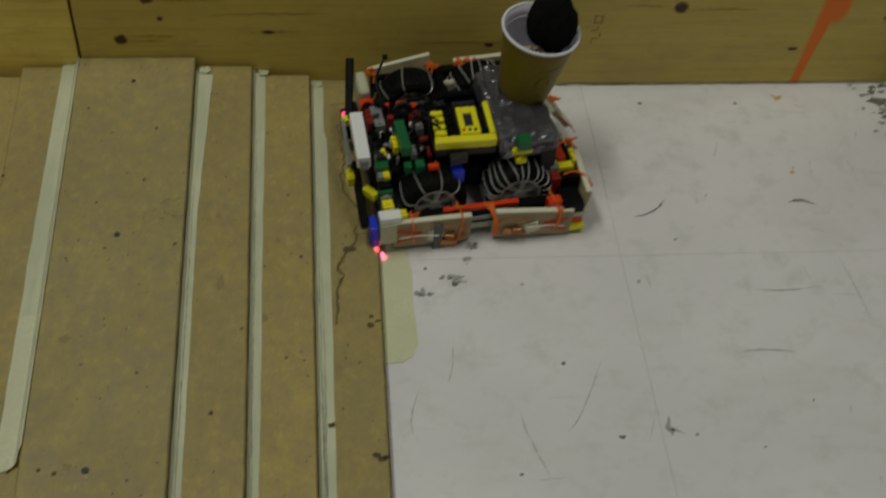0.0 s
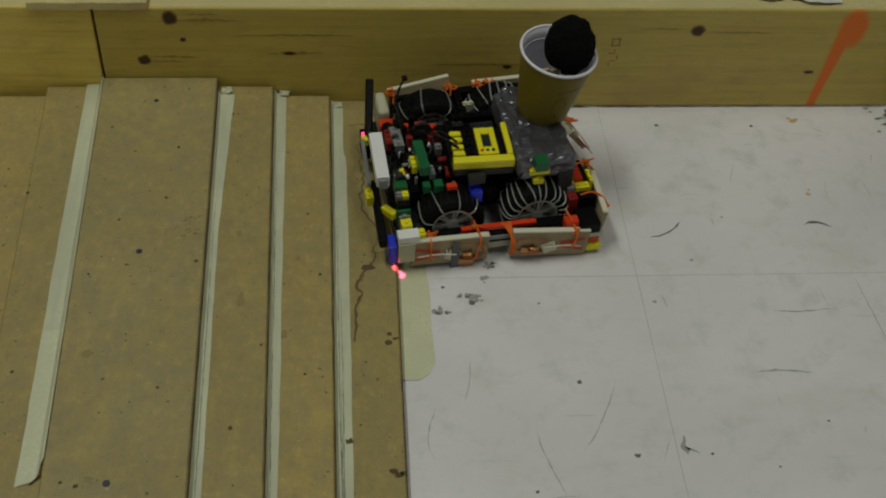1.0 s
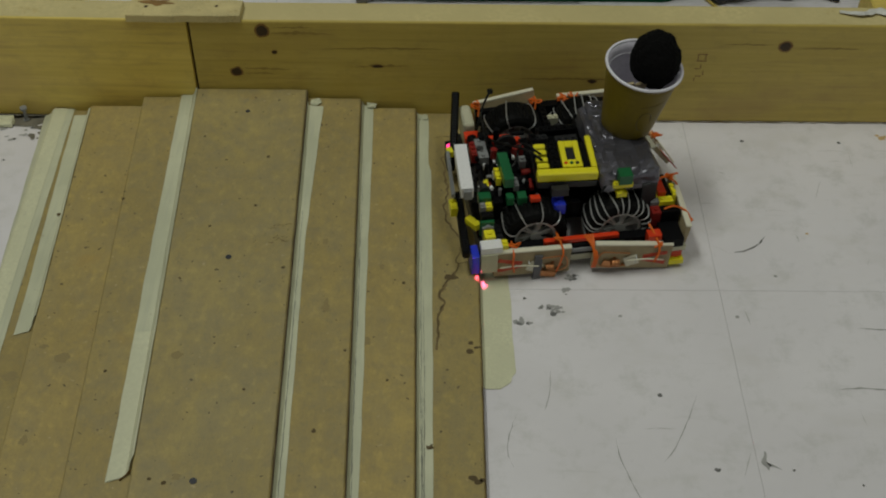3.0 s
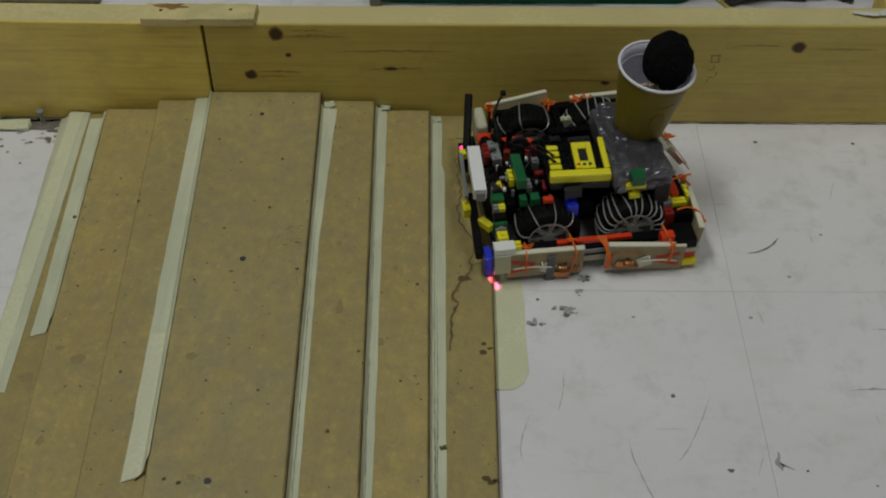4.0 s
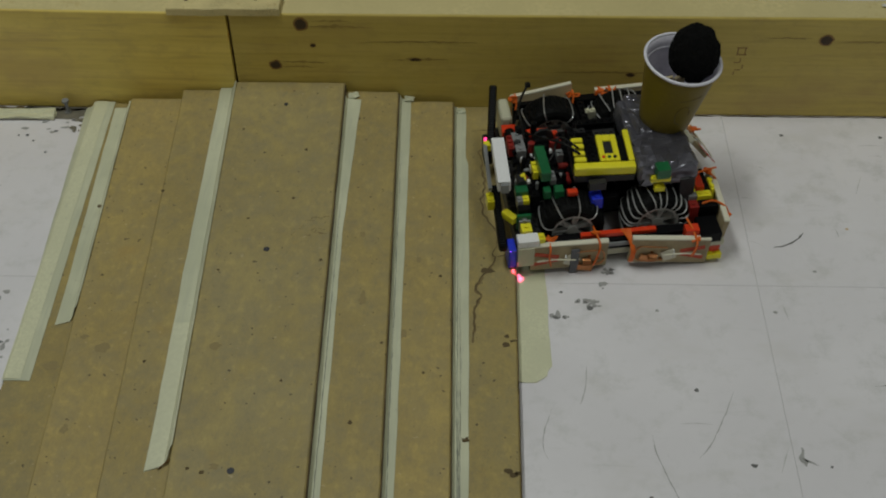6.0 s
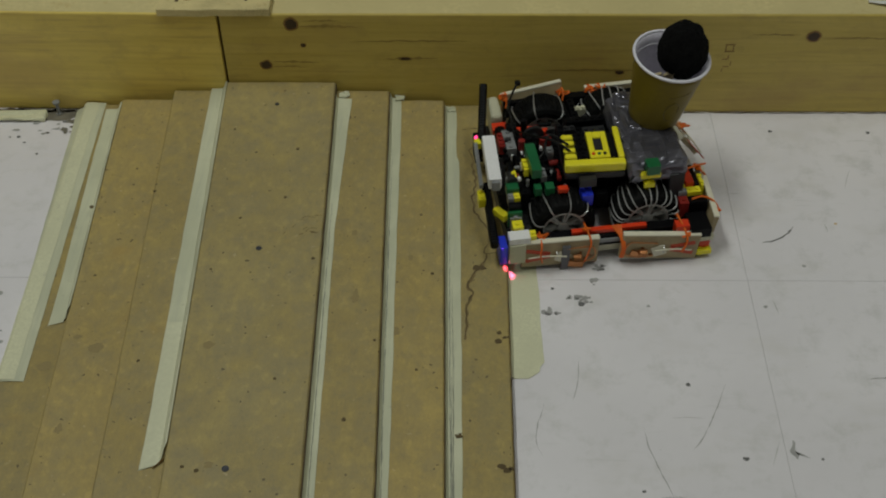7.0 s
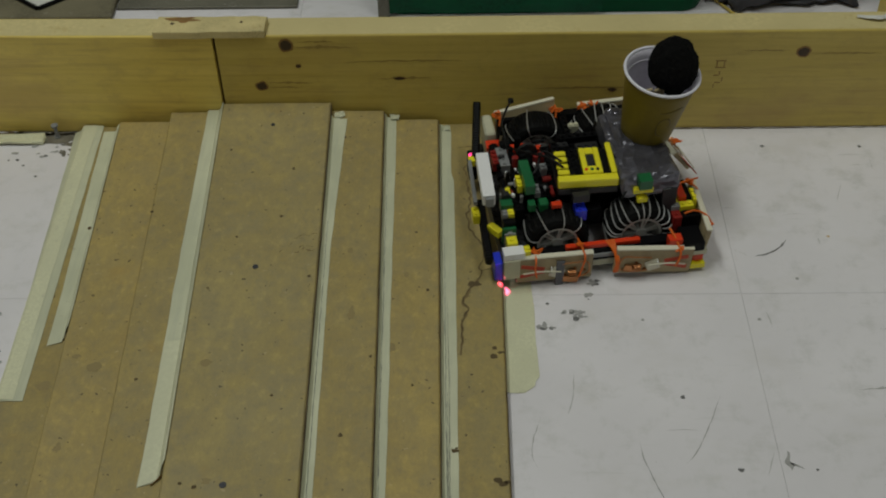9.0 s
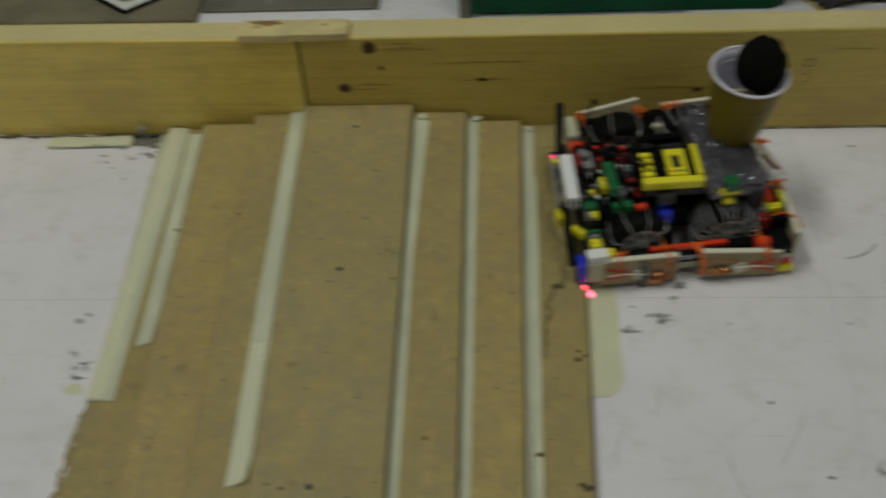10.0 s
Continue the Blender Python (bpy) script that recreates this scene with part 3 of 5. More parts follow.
tape_strip("floor_tape", -0.002, -0.412, lambda y: ((R1(y) + 0.0007, 0.0085), (R1(y) + 0.0017, 0.003), (R1(y) + 0.004, 0.0008), (0.008 + 0.5 * floor_edge(y), 0.0005), (floor_edge(y), 0.0005)),
           "old yellowed masking tape stuck on white floor", M_TAPE_OLD, 0.0018, 8.0, 0.0, 140)


def raised(f, h):
    return lambda y: tuple((x, z + h) for x, z in f(y))


tape_strip("masking_tape", -0.372, -0.523, raised(down_left(3, lambda y: sloping(y) - 0.0005), 0.0005), "second piece of cream tape over the first", M_TAPE_NEW, seed=9.0, skew=-0.021)
# shade of lengthwise tape folds, painted as thin dark ribbons
for i, w, y0 in ((3, 0.0058, -0.20), (1, 0.0058, -0.20), (1, 0.0085, -0.30), (1, 0.0072, -0.42), (2, 0.0050, -0.10)):
    R = EDGES[i][2]
    pts = [(R(y) + w + 0.0006 * noise.noise((y * 30, i, w * 900)), y) for y in (y0 + (YF + 0.02 - y0) * k / 12 for k in range(13))]
    part("fold_shade", ribbon(pts, 0.00045, i * T + 0.0013, i + w * 500, 0.3), M_FOLD_SHADE, edge_tapes[i], "dark line painting the shade in a tape fold")
# curled tail of the torn tape, its brown standing in for the shade beneath
tail = bmesh.new()
for k in range(8):
    a = k / 7 * 2.2
    for s in (0, 1):
        tail.verts.new((-0.3035 + 0.012 * s, -0.5405 + 0.0125 * s - 0.003 * math.sin(a), 3 * T + 0.0020 - 0.0015 * math.cos(a) + 0.0015 * s))
tail.verts.ensure_lookup_table()
for k in range(7):
    tail.faces.new([tail.verts[i] for i in (2 * k, 2 * k + 1, 2 * k + 3, 2 * k + 2)])
thing("tape_tail", tail, M_BARK_SHADE, "curled torn tape end, brown for the shade beneath", "tape")

# cracks, screws and pits in the boards
def jagged(pts, amp, step, seed):
    """The line through points, broken into short uneven steps."""
    g = random.Random(seed)
    out = []
    for a, b in zip(pts, pts[1:]):
        a, b = Vector(a), Vector(b)
        n = max(1, int((b - a).length / step))
        side = Vector((a.y - b.y, b.x - a.x)).normalized()
        out += [tuple(a.lerp(b, k / n) + side * (g.uniform(-amp, amp) if k else 0)) for k in range(n)]
    return [*out, pts[-1]]


CRACK_A = jagged([(0.006, -0.048), (-0.001, -0.058), (-0.012, -0.068), (-0.024, -0.086), (-0.019, -0.102), (-0.018, -0.119), (-0.016, -0.145), (-0.021, -0.164), (-0.018, -0.189), (-0.008, -0.206),
                  (-0.002, -0.225), (-0.004, -0.239), (-0.008, -0.249), (-0.005, -0.253), (0.006, -0.251)], 0.0016, 0.006, 3)
CRACK_B = jagged([(-0.005, -0.253), (-0.007, -0.263), (-0.013, -0.274), (-0.023, -0.290), (-0.026, -0.301), (-0.020, -0.310), (-0.025, -0.323), (-0.027, -0.345), (-0.029, -0.372)], 0.0016, 0.006, 4)
part("crack", ribbon(CRACK_A, 0.0012, T, 1, 0.4), M_FISSURE, boards[0], "dark ragged crack")
part("crack", ribbon(CRACK_B, 0.0019, T, 7, 0.4), M_FISSURE, boards[0], "dark ragged crack")
part("crack_core", ribbon(CRACK_A[len(CRACK_A) // 3:], 0.0005, T + 0.0003, 3, 0.4), M_CRACK, boards[0])
part("crack_core", ribbon(CRACK_B, 0.0008, T + 0.0003, 5, 0.4), M_CRACK, boards[0])
part("crack", ribbon(jagged([(-0.032, -0.048), (-0.014, -0.046), (-0.001, -0.050)], 0.001, 0.006, 5), 0.0008, T, 9, 0.4), M_FISSURE, boards[0])
part("crack_edge", spot(-0.013, -0.273, T, 0.0042, 6, 1.6, 16, 0.0004, 0.8), M_CRACK, boards[0], "dark broken chip in the board")
part("tape_nick", spot(-0.0335, -0.489, T + 0.0006, 0.0028, 2, 1.4, 12, 0.0006, 0.8), M_CRACK, edge_tapes[1], "dark nick in the tape edge")
for i, (x, y, r) in enumerate(((0.006, -0.363, 0.0022), (0.0045, -0.374, 0.0030), (0.011, -0.369, 0.0018), (0.014, -0.3685, 0.0012), (0.005, -0.522, 0.0034), (0.010, -0.526, 0.0030), (0.014, -0.524, 0.0022), (-0.004, -0.158, 0.0014), (-0.006, -0.115, 0.0013))):
    part("pit", spot(x, y, T, r, i, 1.3), M_CRACK, boards[0])
for x, y, r in ((-0.240, -0.280, 0.0031), (-0.237, -0.550, 0.0033), (-0.247, -0.044, 0.0025)):
    s = add_cyl(bmesh.new(), (x, y, 4 * T + 0.0002), r, 0.0008, "Z", 16)
    part("screw_head", join(s, add_cyl(bmesh.new(), (x, y, 4 * T + 0.0005), r * 0.5, 0.0006, "Z", 6)), M_SCREW, boards[3], "dull blue-grey screw head")
for i, (x, y, r, k) in enumerate(((-0.215, -0.124, 0.002, 3), (-0.221, -0.203, 0.0018, 3), (-0.183, -0.294, 0.002, 3), (-0.265, -0.235, 0.0016, 3), (-0.285, -0.31, 0.0016, 3), (-0.262, -0.552, 0.0022, 3),
                                  (-0.275, -0.548, 0.0018, 3), (-0.139, -0.488, 0.0022, 2), (-0.163, -0.054, 0.0024, 2), (-0.116, -0.393, 0.0016, 2), (-0.062, -0.293, 0.002, 1), (-0.436, -0.195, 0.0025, 1),
                                  (-0.367, -0.182, 0.002, 2), (-0.205, -0.45, 0.0016, 3), (-0.29, -0.09, 0.0015, 3), (-0.075, -0.42, 0.0015, 1), (-0.34, -0.42, 0.0018, 2))):
    part("pit", spot(x, y, (k + 1) * T, r, i), M_CRACK, boards[k])
part("damp_ring", spot(-0.388, -0.395, 2 * T, 0.0065, 3, 1.2), M_DAMP, boards[1], "damp brown stain")
for i, (x, y, k, rad, sx) in enumerate(((-0.437, -0.409, 0, 0.005, 1.6), (-0.409, -0.381, 1, 0.003, 1.2), (-0.402, -0.492, 1, 0.005, 0.7), (-0.138, -0.336, 2, 0.008, 0.5),
                                        (-0.272, -0.410, 3, 0.0045, 1.3), (-0.252, -0.546, 3, 0.003, 1.3), (-0.096, -0.372, 1, 0.006, 0.6), (-0.085, -0.270, 1, 0.004, 0.8), (-0.145, -0.245, 2, 0.004, 0.8))):
    part("damp_ring", spot(x, y, (k + 1) * T, rad, i * 2.3, sx, 26, 0.00025, 0.6), M_DAMP, boards[k])
g = random.Random(5)
for k in range(13):
    x, y, a, L = -0.203 + g.uniform(-0.019, 0.017), -0.242 + g.uniform(-0.017, 0.014), g.uniform(-0.2, 0.9), g.uniform(0.003, 0.009)
    pts = [(x + L * t * math.cos(a), y + L * t * math.sin(a) + 0.0009 * math.sin(4 * t + k)) for t in (0, 0.35, 0.7, 1)]
    part("scratch", ribbon(pts, g.uniform(0.0002, 0.0006), 4 * T, k * 1.9, 0.6), M_FISSURE, boards[3])

# ---------------- marks on the floor ----------------
for i, (pts, w, m) in enumerate((
        ([(0.224, -0.417), (0.210, -0.449), (0.194, -0.480), (0.181, -0.497)], 0.0005, M_SCUFF),
        ([(0.140, -0.470), (0.142, -0.491), (0.150, -0.519), (0.159, -0.545)], 0.0005, M_SCUFF),
        ([(0.048, -0.442), (0.040, -0.468), (0.038, -0.487), (0.043, -0.502)], 0.0005, M_SCUFF),
        ([(0.084, -0.389), (0.081, -0.417), (0.075, -0.438)], 0.0005, M_SCUFF),
        ([(0.293, -0.223), (0.309, -0.219), (0.322, -0.209), (0.330, -0.198)], 0.0014, M_MARK),
        ([(0.467, -0.206), (0.481, -0.202), (0.499, -0.210)], 0.0014, M_MARK),
        ([(0.501, -0.287), (0.505, -0.33), (0.508, -0.373)], 0.0005, M_SCUFF),
        ([(0.276, -0.483), (0.275, -0.495), (0.277, -0.504)], 0.0030, M_SCUFF),
        ([(0.276, -0.496), (0.282, -0.500), (0.289, -0.503)], 0.0013, M_SCUFF),
        ([(-0.499, -0.381), (-0.497, -0.371), (-0.494, -0.366)], 0.003, M_SCUFF),
        ([(0.40, -0.33), (0.43, -0.332), (0.47, -0.328)], 0.0008, M_SCUFF), ([(0.36, -0.41), (0.39, -0.408), (0.42, -0.412)], 0.0007, M_SCUFF))):
    part("floor_mark", ribbon(pts, w, 0, i * 1.3), m, floor)
for i, (x, y, r, m) in enumerate(((0.188, -0.418, 0.0021, M_MARK), (0.230, -0.504, 0.0024, M_MARK), (0.300, -0.504, 0.0012, M_MARK), (0.133, -0.540, 0.0016, M_MARK), (0.160, -0.316, 0.0016, M_SCUFF),
                                  (0.280, -0.316, 0.0018, M_SCUFF), (0.378, -0.193, 0.0014, M_STAIN), (0.449, -0.038, 0.002, M_MARK), (0.334, -0.036, 0.0022, M_MARK), (0.331, -0.258, 0.0018, M_SCUFF),
                                  (0.088, -0.306, 0.0015, M_MARK), (0.063, -0.292, 0.0016, M_MARK),
                                  (-0.503, -0.405, 0.008, M_TAPE_OLD), (-0.522, -0.311, 0.004, M_SCUFF), (-0.514, -0.302, 0.003, M_SCUFF), (-0.57, -0.05, 0.0014, M_MARK), (-0.55, -0.06, 0.0014, M_MARK),
                                  (-0.53, -0.08, 0.0016, M_MARK), (0.503, -0.029, 0.0035, M_STAIN), (0.507, -0.026, 0.0022, M_STAIN), (0.498, -0.024, 0.002, M_STAIN), (0.486, -0.157, 0.0025, M_STAIN), (0.489, -0.15, 0.0015, M_STAIN), (0.36, -0.52, 0.0012, M_MARK), (0.42, -0.47, 0.0012, M_MARK))):
    part("floor_spot", spot(x, y, 0, r, i * 1.7, 1.2), m, floor)
for i, (cx, cy, w, h, n) in enumerate(((0.059, -0.324, 0.009, 0.003, 11), (0.096, -0.309, 0.006, 0.006, 12), (0.084, -0.304, 0.006, 0.003, 7), (0.107, -0.286, 0.003, 0.008, 4), (0.115, -0.262, 0.006, 0.006, 9),
                                       (-0.505, -0.372, 0.012, 0.02, 14), (-0.54, -0.03, 0.03, 0.02, 14), (0.62, -0.05, 0.02, 0.05, 16))):
    g = random.Random(i + 40)
    for k in range(n):
        part("floor_spot", spot(cx + g.uniform(-w, w), cy + g.uniform(-h, h), 0, g.uniform(0.0008, 0.0028), k + i * 9.1, g.uniform(0.7, 1.9), 10, 0.0003 + 0.00003 * k, 0.8), g.choice((M_SCUFF, M_SCUFF, M_MARK, M_SCUFF)), floor)
g = random.Random(77)
for k in range(42):
    x, y, a, L = g.uniform(0.06, 0.66), g.uniform(-0.56, -0.03), g.choice((0.0, 0.05, 1.5, 1.7, 1.2, 2.6)), g.uniform(0.008, 0.035)
    pts = [(x + L * (t - 0.5) * math.cos(a), y + L * (t - 0.5) * math.sin(a) + 0.0012 * math.sin(t * 3)) for t in (0, 0.5, 1)]
    part("floor_mark", ribbon(pts, g.uniform(0.0002, 0.0006), 0, k * 2.3, 0.1), M_FAINT, floor)
# dark ribbons on the floor paint the shaded gap under the barrier
part("dark_line", ribbon([(0.02 + 0.1 * k, -0.0012) for k in range(12)], 0.0009, 0, 4.4, 0.6), M_CRACK, floor, "dark line painted for the shaded gap at barrier foot")
part("dark_line", ribbon([(-0.49 - 0.1 * k, -0.001 + 0.0015 * k) for k in range(6)], 0.0034, 0, 6.1, 0.6), M_CRACK, floor, "dark line painted for the shaded gap at barrier foot")
g = random.Random(12)
for k in range(26):
    part("dirt_speck", spot(g.uniform(0.622, 0.66), g.uniform(-0.09, -0.004), 0, g.uniform(0.001, 0.006), k * 3.3, g.uniform(0.6, 2), 10, 0.0003 + 0.00002 * k, 0.8), M_SOOT, floor)
for k in range(22):
    part("dirt_speck", spot(g.uniform(-0.515, -0.494), g.uniform(-0.05, -0.004), 0, g.uniform(0.0008, 0.003), k * 2.7, g.uniform(0.6, 2), 10, 0.0003 + 0.00002 * k, 0.8), M_SOOT, floor)
part("dirt_patch", spot(0.695, -0.03, 0, 0.048, 3, 1.0, 24), M_SOOT, floor, "bare dirty floor where paint ends")
# thin brown strip on the floor along the lowest board's left edge
part("dark_line", ribbon([(-0.4845, -0.430), (-0.4850, -0.455), (-0.4865, -0.500), (-0.4850, -0.560)], 0.0038, 0, 8.8, 0.5), M_DAMP, floor, "brown strip along the board edge")
part("dirt_patch", spot(-0.53, 0.0, 0, 0.02, 5, 2.4, 24), M_SOOT, floor)

# litter along the barrier
junk = crumple(block(-0.64, -0.534, -0.022, -0.005, 0.0006, 0.005, 0.001, 1), 0.0, 1)
bmesh.ops.subdivide_edges(junk, edges=junk.edges[:], cuts=4, use_grid_fill=True)
for i, (x, y, z) in enumerate(((-0.1715, -0.014, 3 * T), (-0.106, -0.005, 2 * T), (-0.045, -0.012, T))):
    curl = block(x - 0.006, x + 0.006, y - 0.005, y + 0.005, z + 0.0012, z + 0.0030, 0.0008, 1)
    bmesh.ops.subdivide_edges(curl, edges=curl.edges[:], cuts=2, use_grid_fill=True)
    thing("tape_end", crumple(curl, 0.0022, 260, i + 2.0), M_TAPE, "crumpled torn end of cream tape by barrier", "tape", "tape on board edges")
for v in crumple(junk, 0.0034, 95, 1.0).verts:
    v.co.z = max(v.co.z, 0.0005)
thing("tape_scrap", junk, M_TAPE_OLD, "crumpled strip of old tape along barrier foot", "tape")
scr = add_cyl(bmesh.new(), (-0.521, -0.006, 0.009), 0.0022, 0.016, "Z", 10)
join(scr, add_cyl(bmesh.new(), (-0.521, -0.006, 0.0175), 0.0042, 0.0025, "Z", 12), add_cyl(bmesh.new(), (-0.521, -0.006, 0.001), 0.004, 0.0012, "Z", 12))
thing("screw", scr, M_GREY, "steel screw standing beside the barrier", "screw")

# ---------------- behind the barrier ----------------
tub = empty("storage_tub", pose(0.085, 0.42, 0), "dark green plastic tub with clear tape near base", "storage tub")
bm = bmesh.new()
rows = []
for h, g in ((0.0006, 0.0), (0.02, 0.004), (0.15, 0.012), (0.26, 0.018), (0.262, 0.030), (0.275, 0.030)):
    ring = []
    for cx, cy, a0 in ((1, 1, 0), (-1, 1, 90), (-1, -1, 180), (1, -1, 270)):
        for k in range(5):
            a = radians(a0 + k * 22.5)
            ring.append(bm.verts.new((cx * (0.19 + g) + 0.03 * math.cos(a), cy * (0.135 + g) + 0.03 * math.sin(a), h)))
    rows.append(ring)
for A, B in zip(rows, rows[1:]):
    for k in range(20):
        bm.faces.new((A[k], A[(k + 1) % 20], B[(k + 1) % 20], B[k]))
bm.faces.new(rows[0][::-1])
body = part("tub_body", bm, M_GREENTUB, tub, smooth=False)
body.modifiers.new("thickness", "SOLIDIFY").thickness = 0.003
part("lid", block(-0.225, 0.225, -0.17, 0.17, 0.276, 0.286, 0.004, 2), M_GREENTUB, tub)
ct = bmesh.new()
prev = None
for i in range(41):
    x = -0.218 + 0.30 * i / 40
    row = [ct.verts.new((x, -0.1715 - 0.004 * s - 0.0015 * noise.noise((x * 40, s * 3, 0.5)), 0.006 + 0.035 * s + 0.004 * noise.noise((x * 14, s, 7)))) for s in (0, 0.33, 0.66, 1)]
    if prev:
        for k in range(3):
            ct.faces.new((prev[k], row[k], row[k + 1], prev[k + 1]))
    prev = row
part("tape_band", ct, M_CLEARTAPE, tub, "wrinkled clear tape band").modifiers.new("thickness", "SOLIDIFY").thickness = 0.0003
part("corner_tape", block(-0.2235, -0.208, -0.176, -0.164, 0.001, 0.12, 0.002), M_SHEET, tub, "grey tape over corner")

bag = bmesh.new()
bmesh.ops.create_icosphere(bag, subdivisions=5, radius=1)
for v in bag.verts:
    c = v.co.copy()
    n1 = noise.noise(c * 2.2) * 0.25 + abs(noise.noise(Vector((c.x * 6, c.y * 2, c.z * 5)))) * 0.22
    q = Vector([math.copysign(abs(a) ** 0.55, a) for a in c])
    v.co = Vector((q.x * 0.135, q.y * 0.10, max(q.z, -0.35) * 0.10)) * (0.85 + n1)
lowest = min(v.co.z for v in bag.verts)
bmesh.ops.translate(bag, verts=bag.verts, vec=(0.418, 0.352, -lowest + 0.0005))
thing("dark_bag", bag, M_BAG, "crumpled dark grey plastic bag on the floor", "bag", smooth=True)
stick = block(-0.05, 0.06, -0.0018, 0.0018, 0, 0.004, 0.001, 1, Matrix.Translation((0.328, 0.275, 0.001)) @ Matrix.Rotation(radians(-60), 4, "Z"))
thing("wood_stick", stick, M_BEAM, "thin pale wooden stick on the floor", "stick")
thing("wood_plank", block(0.535, 1.2, 0.17, 0.235, 0.0006, 0.045, 0.002, 1), M_PINE, "pale pine plank lying behind the barrier", "plank")
rag = bmesh.new()
pts = curve_points([(0.43, 0.024, 0.1425), (0.455, 0.018, 0.145), (0.475, 0.026, 0.143), (0.50, 0.016, 0.1455), (0.535, 0.02, 0.143)], 5)
prev = None
for i, p in enumerate(pts):
    w = 0.008 * (0.25 + i / len(pts)) * (1 + 0.5 * noise.noise((i * 0.6, 1, 2)))
    row = [rag.verts.new(p + Vector((0, w * s, 0.002 * (1 - s * s) + 0.001 * noise.noise((i * 0.8, s, 0))))) for s in (-1, -0.3, 0.4, 1)]
    if prev:
        for k in range(3):
            rag.faces.new((prev[k], row[k], row[k + 1], prev[k + 1]))
    prev = row
thing("paper_scrap", rag, M_PAPER, "torn white paper scrap lying on the barrier", "paper").modifiers.new("thickness", "SOLIDIFY").thickness = 0.0006
slab = block(-1.05, -0.505, 0.245, 0.62, 0.0006, 0.010, 0.002, 1)
thing("dirty_slab", slab, M_SLAB, "rough grey-brown dirty slab on floor", "slab")
thing("grey_sheet", block(-0.5035, -0.252, 0.272, 0.66, 0.0006, 0.005, 0.001, 1), M_SHEET, "worn dull grey sheet lying on floor", "sheet")
wb = prism([(-0.608, 0.262), (-0.522, 0.335), (-0.592, 0.44), (-0.707, 0.338)], 0.0103, 0.016, 0.0006)
wboard = thing("white_board", wb, M_PAPER, "square white board with a hole, edge shadow as strip", "board")
# black tubes along two edges stand in for the board's thin shadow
part("edge_shadow", join(tube([(-0.608, 0.2605, 0.0125), (-0.5205, 0.3345, 0.0125)], 0.003), tube([(-0.609, 0.2605, 0.0125), (-0.709, 0.338, 0.0125)], 0.003)), M_BLACK, wboard, "black strip painting the thin shadow along the edge")
part("hole", spot(-0.612, 0.290, 0.016, 0.008, 2, 1.4), M_SLAB, wboard, "dark hole")

# ---------------- toy robot ----------------
OX, OY = 0.12, -0.13
robot = empty("toy_robot", pose(0.0991, -0.1368, 0, 0, 0, 8.8), "toy-brick robot with four chained wheels and mousetraps", "toy robot")
RB = Matrix.Translation((-OX, -OY, 0))


def rpart(name, bm, material, label="", smooth=False, parent=None):
    bmesh.ops.transform(bm, matrix=RB, verts=bm.verts)
    return part(name, bm, material, parent or robot, label, smooth)


def studs(bm, x0, x1, y0, y1, z):
    nx, ny = max(1, round((x1 - x0) / 0.008)), max(1, round((y1 - y0) / 0.008))
    for i in range(nx):
        for j in range(ny):
            add_cyl(bm, (x0 + (i + 0.5) * (x1 - x0) / nx, y0 + (j + 0.5) * (y1 - y0) / ny, z + 0.0007), 0.0024, 0.0018, "Z", 10)
    return bm


def brick(x0, x1, y0, y1, z0, z1, material, name="brick", stud=True, turn=0, label=""):
    bm = block(x0, x1, y0, y1, z0, z1, 0.0004)
    if stud:
        studs(bm, x0, x1, y0, y1, z1)
    if turn:
        c = Vector(((x0 + x1) / 2, (y0 + y1) / 2, 0))
        bmesh.ops.transform(bm, matrix=Matrix.Translation(c) @ Matrix.Rotation(radians(turn), 4, "Z") @ Matrix.Translation(-c), verts=bm.verts)
    return rpart(name, bm, material, label)


# chassis
brick(0.048, 0.205, -0.180, -0.090, 0.014, 0.044, M_BLACK, "chassis", True)
brick(0.205, 0.236, -0.25, -0.05, 0.016, 0.030, M_BLACK, "side_frame", True)
brick(0.020, 0.048, -0.235, -0.05, 0.020, 0.038, M_DARKGREY, "side_frame", True)
brick(0.045, 0.215, -0.242, -0.230, 0.020, 0.0365, M_BLACK, "front_rail", False)
brick(0.112, 0.140, -0.2445, -0.2425, 0.026, 0.031, M_GREY, "axle", False)
brick(0.050, 0.215, -0.240, -0.228, 0.010, 0.0195, M_CREAM, "lower_rail", False)
brick(0.087, 0.167, -0.2405, -0.2345, 0.0367, 0.0415, M_RED, "beam", False, label="red beam on front rail")
brick(0.1955, 0.210, -0.2515, -0.2405, 0.0300, 0.0450, M_RED, stud=False)
brick(0.050, 0.205, -0.036, -0.026, 0.024, 0.056, M_BLACK, "back_rail", False)
# black bulk under the controller, with stepped tops
for x0, x1, y0, y1, z1 in ((0.050, 0.082, -0.168, -0.120, 0.068), (0.084, 0.150, -0.178, -0.108, 0.072), (0.150, 0.205, -0.178, -0.085, 0.080), (0.122, 0.130, -0.090, -0.040, 0.058),
                           (0.104, 0.146, -0.126, -0.100, 0.080), (0.118, 0.132, -0.205, -0.180, 0.060), (0.040, 0.050, -0.200, -0.150, 0.066), (0.060, 0.078, -0.190, -0.170, 0.072)):
    brick(x0, x1, y0, y1, 0.0425, z1, M_BLACK)
